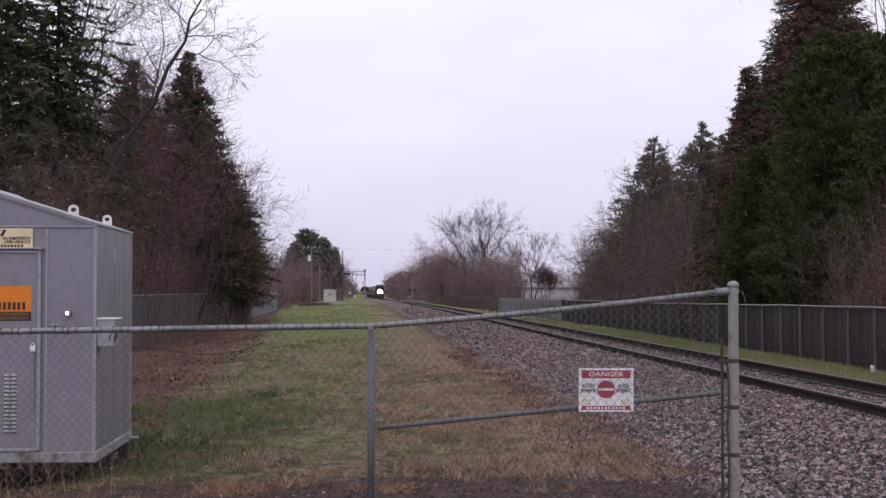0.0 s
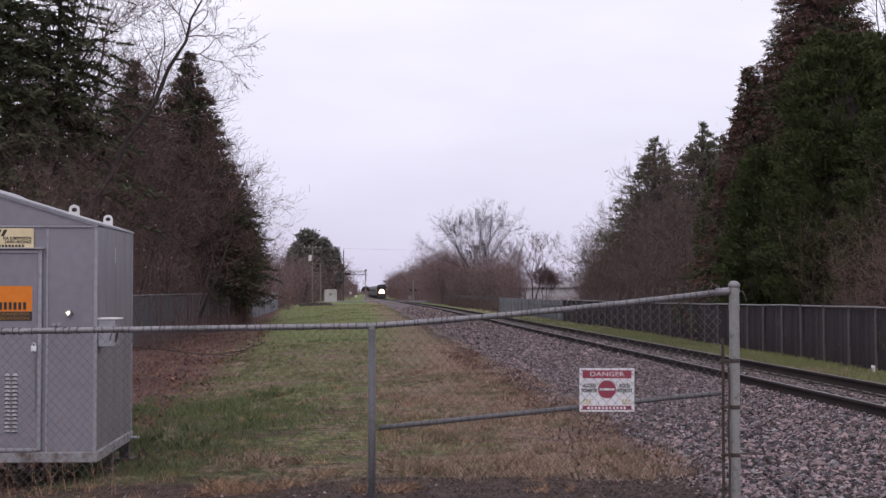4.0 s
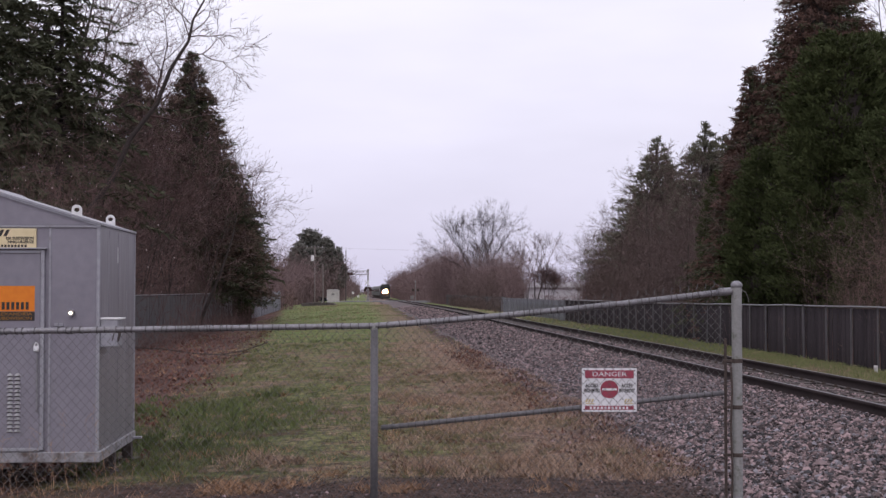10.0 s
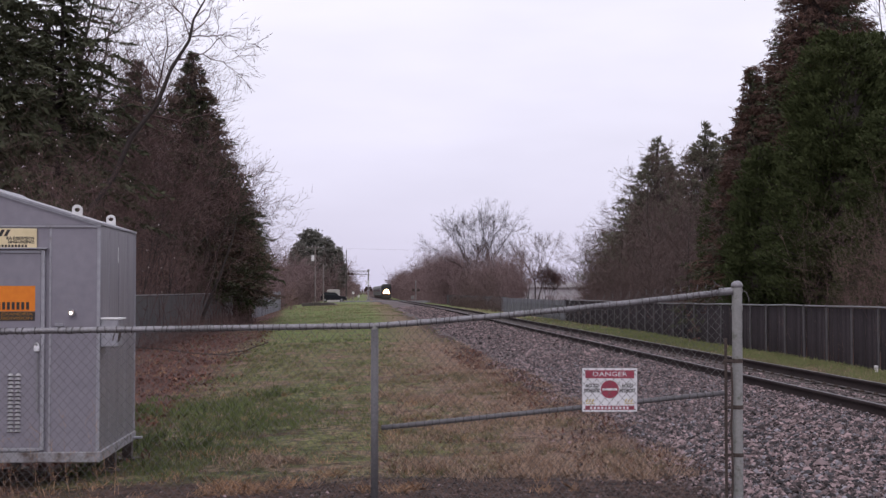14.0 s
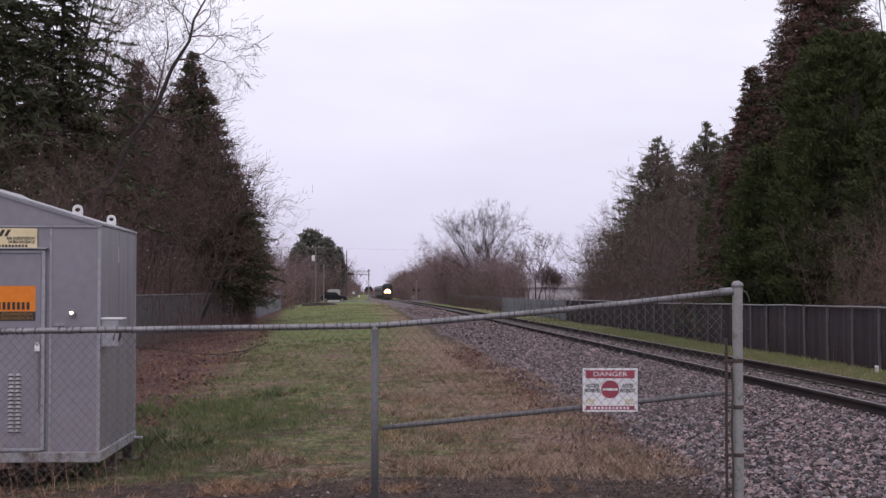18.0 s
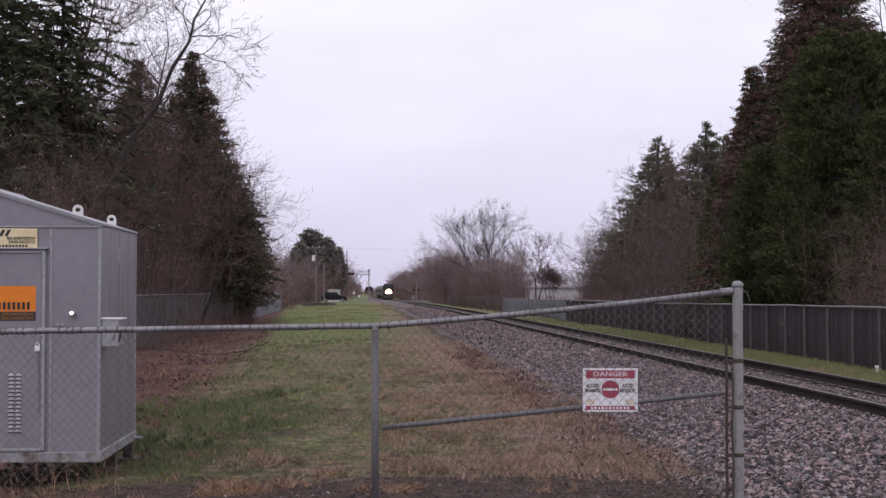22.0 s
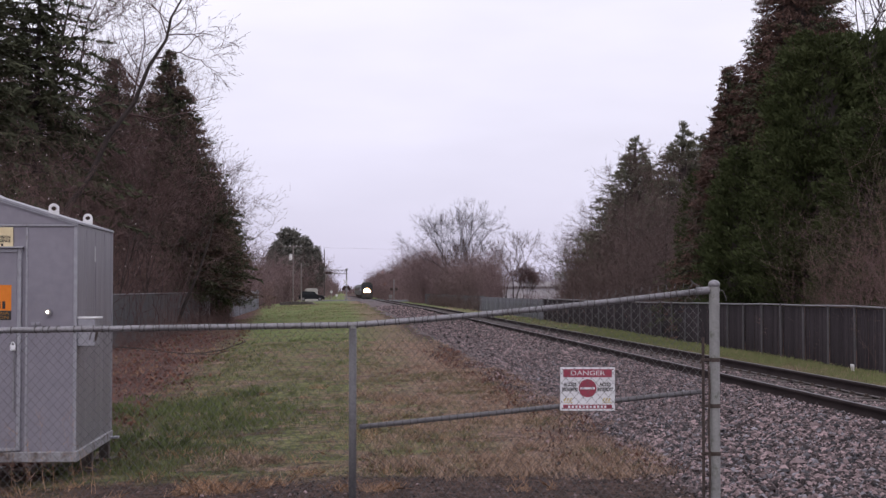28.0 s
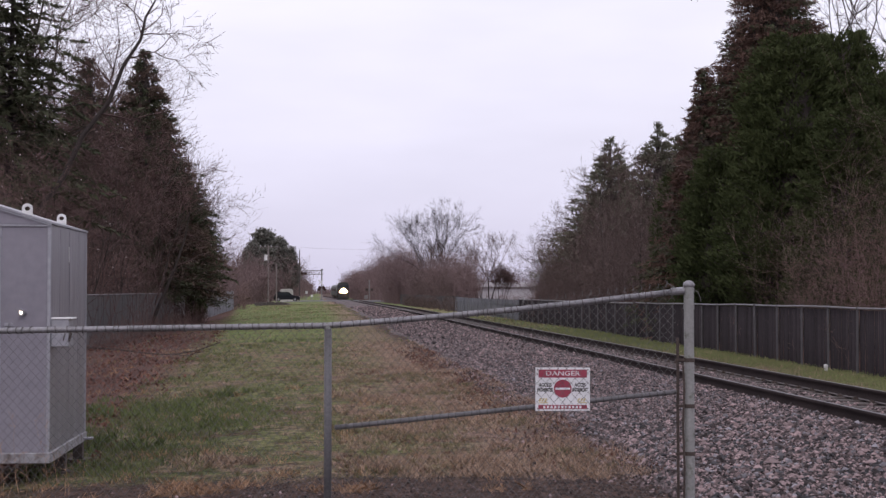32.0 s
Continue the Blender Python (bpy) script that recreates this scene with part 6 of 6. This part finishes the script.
thicket("brush", "sparse brown stalks standing in the leaf litter", 40, 600, -7.5, -3.6, 22, 56, 0.25, 0.9, BRUSH, 0.004, 6)
thicket("brush", "brown leafless brush along the far verge", 33, 800, -17, -9.0, 150, 245, 5.0, 9.5, HAZED_TWIG, 0.010, 9)
thicket("brush", "brown leafless brush close to the crossing road", 53, 320, -11.5, -7.6, 215, 248, 4.0, 7.0, HAZED_TWIG, 0.010, 9)
thicket("brush", "thin bare saplings at the end of the slat fence", 34, 40, -8.9, -7.6, 148, 160, 2, 4.5, BRUSH, 0.010, 9)

# right of the line
cedar = lobed_conifer("cedar_tree", "broad dense dark green cedar behind the fence", 41, 10.2, 2.5, spot(15.6, 45), CEDAR, 820, 84, 0.34, 0.0, 0.15, -0.35, 0.24, 0.12, 0.9, 0.5, thin=(0.10, 0.18))
for x, y, s, a, t in ((17.45, 45.6, 1.02, 130, 1.0), (16.4, 42.2, 0.8, 60, 0.92), (18.2, 43.2, 0.84, 250, 1.02)):
    grow_copy(cedar, x, y, s, a, t)
slim_cedar = lobed_conifer("cedar_tree", "slim dark green cedar at the end of the row", 46, 6.7, 1.5, spot(13.75, 47.5), CEDAR, 460, 72, 0.42, 0.0, 0.145, -0.3, 0.20, 0.13, 0.9, 0.5, thin=(0.08, 0.16))
for x, y, s, a, t in ((14.35, 55.5, 0.80, 70, 1.22), (14.6, 50.0, 1.05, 200, 1.0), (13.9, 52.0, 0.8, 120, 1.05)):
    grow_copy(slim_cedar, x, y, s, a, t)
cones = lambda u, a: 0.45 + 0.4 * smooth01((u - 0.3) / 0.4) * (0.7 + 0.3 * math.sin(a * 2 + u * 9))
lobed_conifer("spruce_tree", "very tall spruce with browned hanging cones and needles", 42, 16.4, 5.4, spot(16.9, 51), NEEDLE, 2400, 88, 0.98, 0.05, 0.165, 0.30, 0.22, 0.07, -0.35, 0.45, RUSTY_NEEDLE, cones, thin=(0.08, 0.15))
lobed_conifer("spruce_tree", "smaller browned spruce beside the tall one", 43, 10.1, 2.1, spot(14.35, 51.2), NEEDLE, 800, 72, 0.85, 0.05, 0.17, 0.3, 0.18, 0.08, -0.3, 0.4, RUSTY_NEEDLE, cones, thin=(0.08, 0.15))
pine_r = lobed_conifer("pine_tree", "grey-green pine above leafless brush", 44, 11.3, 4.7, spot(17.9, 85), PINE, 520, 70, 0.92, 0.2, 0.22, 0.0, 0.20, 0.15, 0.5, 0.12, thin=(0.08, 0.17))
for x, y, s, a, t in ((19.9, 81, 1.0, 140, 1.04), (21.2, 82, 0.98, 40, 1.0), (19.4, 88, 0.8, 300, 1.1)):
    grow_copy(pine_r, x, y, s, a, t)
forked_tree("bare_tree", "bare grey tree standing above the cedars", 24, 20.0, spot(22.6, 56), 0, trunk=0.3, depth=7, open_by=0.45, girth=0.75, least=0.009, stems=3, rise=0.04, twig_mat=BARK)
bare_e = forked_tree("bare_tree", "spreading many-stemmed leafless tree by the line", 25, 14.2, spot(16.2, 190), 0, trunk=0.13, depth=7, open_by=0.33, least=0.012, stems=6, rise=0.02, girth=1.5, side=2, twig_mat=BARK)
bare_g = bare_tree("bare_tree", "grey-brown leafless tree behind the fence", 28, 8.0, 3.6, spot(14.6, 72), 0, twig_mat=DULL_BRUSH, start=0.12, fine=7, girth=0.8, wide=0.25, least=0.009, clear=1.4)
for x, y, s, a in ((16.0, 74, 0.7, 190), (15.0, 82, 0.75, 260), (16.8, 78, 0.95, 10), (17.5, 103, 0.7, 130), (14.2, 67, 0.62, 200), (16.8, 66, 0.72, 280), (18.4, 90, 0.95, 70), (14.3, 61, 0.66, 150), (17.4, 75, 1.0, 310), (14.3, 48.9, 0.8, 45)):
    grow_copy(bare_g, x, y, s, a)
bare_f = forked_tree("bare_tree", "small leafless tree with arching limbs", 26, 10.2, spot(20.4, 166), 0, trunk=0.2, depth=6, side=3, open_by=0.42, least=0.011, stems=3, girth=1.3, twig_mat=DULL_BRUSH)
for x, y, s, a in ((22.0, 130, 0.88, 80), (24.2, 128, 0.9, 300), (18.3, 158, 0.75, 190)):
    grow_copy(bare_f, x, y, s, a)
grow_copy(bare_e, 18.4, 200, 0.72, 100)
# The x/y limits shape these stands to the camera's view, keeping the house clear.
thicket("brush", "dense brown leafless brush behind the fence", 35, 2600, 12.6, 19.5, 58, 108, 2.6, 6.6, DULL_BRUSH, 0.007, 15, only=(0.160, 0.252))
thicket("brush", "grey leafless shrubs in front of the cedars", 36, 150, 12.6, 14.0, 29, 39.5, 3.5, 6.2, BRUSH, 0.0034, 20, only=(0.33, 0.6))
thicket("brush", "tangled low brush and vines along the fence", 37, 700, 12.15, 13.2, 25, 80, 0.8, 2.0, BRUSH, 0.0045, 10)
thicket("brush", "brown leafless brush at the far end of the fence", 38, 1700, 12.9, 20, 125, 255, 4.5, 8.5, HAZED_TWIG, 0.006, 14, only=(0.04, 0.113))
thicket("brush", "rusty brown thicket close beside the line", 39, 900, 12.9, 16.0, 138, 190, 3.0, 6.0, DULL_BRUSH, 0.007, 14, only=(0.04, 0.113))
thicket("brush", "tall grey brush behind the pale house", 65, 450, 23, 41, 206, 260, 4.5, 6.6, HAZED_TWIG, 0.006, 14, only=(0.108, 0.165))
thicket("brush", "low brown brush around the pale house", 64, 500, 19, 30, 150, 180, 1.0, 2.0, HAZED_TWIG, 0.006, 9, only=(0.118, 0.16))

bare_tree("bare_tree", "dark many-stemmed shrub before the pale house", 29, 4.6, 1.7, spot(20.9, 160), 0, trunks=5, start=0.5, fine=4, least=0.02, girth=1.3)

thicket("brush", "low brown brush hiding the far fence", 57, 420, 11.3, 12.5, 120, 190, 0.8, 2.0, DULL_BRUSH, 0.010, 8)

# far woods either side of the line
thicket("far_woods", "tall leafless trees beyond the crossing", 56, 600, -13, -5.4, 300, 460, 9.0, 12.0, HAZED_TWIG, 0.006, 20)
thicket("far_woods", "dense wall of leafless trees beside the line", 51, 2200, 11.4, 15.5, 215, 620, 8.0, 10.6, HAZED_TWIG, 0.0055, 16, power=1.5)
thicket("far_woods", "far wall of leafless trees along the line", 52, 500, -34, -7.0, 300, 820, 8.0, 14.0, HAZED_TWIG, 0.010, 10, power=1.3)
thicket("far_woods", "far leafless trees closing in on the line", 54, 450, -14, -3.6, 420, 1100, 7.0, 12.0, HAZED_TWIG, 0.009, 10)
thicket("far_woods", "low far woods closing the view", 55, 400, -30, 40, 1050, 1150, 4.0, 6.5, HAZED_TWIG, 0.014, 9)
pine_far = lobed_conifer("pine_tree", "far dark pine with a rounded billowing crown", 45, 15.6, 3.7, spot(-12.1, 312), HAZED_PINE, 130, 130, 0.34, 0.28, 0.55, -0.25, 0.8, 0.14, 0.5, 0.25, thin=(0.16, 0.28))
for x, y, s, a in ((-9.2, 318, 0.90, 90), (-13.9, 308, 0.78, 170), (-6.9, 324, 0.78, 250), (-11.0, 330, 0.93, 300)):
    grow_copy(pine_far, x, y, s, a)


# ---- the train ----
def bogie(parent, y):
    b = part("bogie", block((-1.1, y - 1.7, 0.35), (1.1, y + 1.7, 0.95), 0.05), RUST, parent, "dark bogie frame")
    for dy in (-1.2, 1.2):
        for x in (-0.75, 0.75):
            part("wheel", bar((x - 0.06, y + dy, 0.5), (x + 0.06, y + dy, 0.5), 0.48, n=18), RAIL, b)


def locomotive():
    """Nose towards -y, its foot on the rail heads."""
    t = thing("locomotive", "dark green diesel locomotive with lit headlights", "locomotive", (0, 0, 0))
    part("body", prism([(-1.5, 1.15), (1.5, 1.15), (1.52, 3.6), (1.15, 4.3), (-1.15, 4.3), (-1.52, 3.6)], 2.6, 18.2, 0.05), LOCO, t, "dark green car body")
    cab = part("cab", prism([(-1.52, 1.15), (1.52, 1.15), (1.52, 3.7), (1.1, 4.5), (-1.1, 4.5), (-1.52, 3.7)], 1.4, 3.6, 0.05), LOCO, t, "dark green cab")
    part("nose", prism([(-1.35, 0.9), (1.35, 0.9), (1.25, 2.75), (0.9, 2.95), (-0.9, 2.95), (-1.25, 2.75)], 0.3, 1.5, 0.08), LOCO, t, "short blunt nose")
    for x0, x1 in ((-1.3, -0.12), (0.12, 1.3)):
        part("windscreen", block((x0, 1.37, 3.1), (x1, 1.43, 3.75), 0.02), WINDOW, cab, "dark windscreen")
    part("side_window", block((-1.56, 2.0, 2.9), (-1.5, 3.0, 3.6), 0.02), WINDOW, cab)
    part("pilot", prism([(-1.5, 0.2), (1.5, 0.2), (1.45, 1.2), (-1.45, 1.2)], 0.0, 0.45, 0.05), LOCO, t, "dark pilot plate")
    part("coupler", block((-0.2, -0.4, 0.6), (0.2, 0.1, 0.95), 0.03), RUST, t)
    # Lens discs oversized, the middle one added, to imitate the headlights' glare.
    for x, z, r in ((-0.22, 2.58, 0.22), (0.22, 2.58, 0.22), (-0.62, 2.05, 0.19), (0.62, 2.05, 0.19), (0.0, 2.12, 0.2)):
        h = part("headlight", bar((x, 0.18, z), (x, 0.4, z), r + 0.16, n=14), RUST, t, "round lamp housing")
        # Glowing ring added to imitate orange glare; it is no lamp itself.
        part("glare_ring", bar((x, 0.165, z), (x, 0.185, z), r + 0.13, n=16), GLARE_RING, h, "added orange ring imitating the glare round the lamp")
        part("lens", bar((x, 0.15, z), (x, 0.19, z), r, n=14), HEADLIGHT, h, "blazing warm white lens")
    for y in (4, 14.5):
        bogie(t, y)
    part("fuel_tank", block((-1.3, 6.5, 0.4), (1.3, 12, 1.15), 0.1), RUST, t)
    part("exhaust", block((-0.5, 9, 4.28), (0.5, 10.2, 4.55), 0.03), RUST, t)
    for y in np.arange(4.6, 17.5, 1.6):
        for s in (-1, 1):
            part("grille", block((s * 1.545 - 0.03, y, 2.3), (s * 1.545 + 0.03, y + 1.2, 3.4), 0.01), LOCO_TRIM, t)
    return t


def coach():
    t = thing("railway_coach", "dull grey-green railway coach behind the locomotive", "railway coach", (0, 0, 0), group="train coaches")
    body = part("body", prism([(-1.5, 0.95), (1.5, 0.95), (1.53, 3.4), (1.1, 4.15), (-1.1, 4.15), (-1.53, 3.4)], 0.4, 25.0, 0.05), LOCO, t, "dark ribbed coach body")
    for y in np.arange(3.0, 22.5, 2.1):
        for s in (-1, 1):
            part("window", block((s * 1.53 - 0.03, y, 2.25), (s * 1.53 + 0.03, y + 1.4, 3.0), 0.01), WINDOW, body)
    for y in (4, 21.5):
        bogie(t, y)
    part("gangway", block((-0.55, -0.1, 1.1), (0.55, 0.45, 3.3), 0.03), RUST, t)
    return t


def car():
    """Dark estate car, nose towards +x, its foot on the road."""
    t = thing("car", "dark estate car waiting on the road by the crossing", "car", (0, 0, 0))
    body = part("body", prism([(-2.2, 0.32), (2.15, 0.32), (2.2, 0.62), (2.05, 0.86), (1.05, 0.98), (-2.1, 1.0), (-2.25, 0.7)], -0.9, 0.9, 0.05), CAR_PAINT, t, "dark glossy body")
    part("cabin", prism([(-2.05, 0.98), (1.05, 0.98), (0.35, 1.52), (-1.75, 1.56)], -0.76, 0.76, 0.06), CAR_PAINT, t, "dark roof and pillars")
    for y in (-0.775, 0.775):
        part("side_window", prism([(-1.8, 1.05), (0.75, 1.05), (0.25, 1.43), (-1.62, 1.46)], y - 0.02, y + 0.02), WINDOW, t)
    for x in (-1.4, 1.4):
        for y in (-0.82, 0.82):
            wl_ = part("wheel", bar((x, y - 0.11, 0.33), (x, y + 0.11, 0.33), 0.33, n=18), RUBBER, t)
            part("rim", bar((x, y - 0.12, 0.33), (x, y + 0.12, 0.33), 0.2, n=12), GALV, wl_)
    for y in (-0.65, 0.65):
        part("headlamp", block((2.12, y - 0.2, 0.62), (2.2, y + 0.2, 0.76), 0.02), SIGN_WHITE, body, "pale unlit headlamp")
    return t


LOCO_OB, CAR_OB = locomotive(), car()
for o in CAR_OB.children_recursive:
    o.data.transform(Matrix.Diagonal((1.08, 1.08, 1.15, 1)))
COACHES = [coach()]
for i in range(3):
    COACHES.append(copy_thing(COACHES[0], pose(0, 0, 0)))


def on_track(y, length):
    """The pose of a vehicle whose nose is at y and tail length metres behind."""
    a, b = Vector((track_x(y), y, dip(y) + 0.241)), Vector((track_x(y + length), y + length, dip(y + length) + 0.241))
    d = b - a
    return Matrix.Translation(a) @ pose(0, 0, 0, math.degrees(math.atan2(d.z, d.y)), 0, -math.degrees(math.atan2(d.x, d.y)))


def motions():
    times = [0, 4, 8, 12, 16, 20, 24, 28, 32]
    nose = lambda t: 464 - 3.1 * t
    walk(LOCO_OB, [(t, on_track(nose(t), 18)) for t in times])
    for i, c in enumerate(COACHES):
        walk(c, [(t, on_track(nose(t) + 18.6 + 26 * i, 25)) for t in times])
    road_z = dip(ROAD_Y) + 0.16
    rows = [(0, -34), (6, -19.5), (9, -11.4), (10, -9.1), (10.4, -8.4), (11.2, -7.3), (12, -6.8), (13, -6.2), (14, -5.7), (15, -5.65), (32, -5.65)]
    walk(CAR_OB, [(t, pose(x, ROAD_Y - 2.2, road_z - 0.5 * smooth01((-x - 2) / 9), 0, 0, 0)) for t, x in rows])


motions()
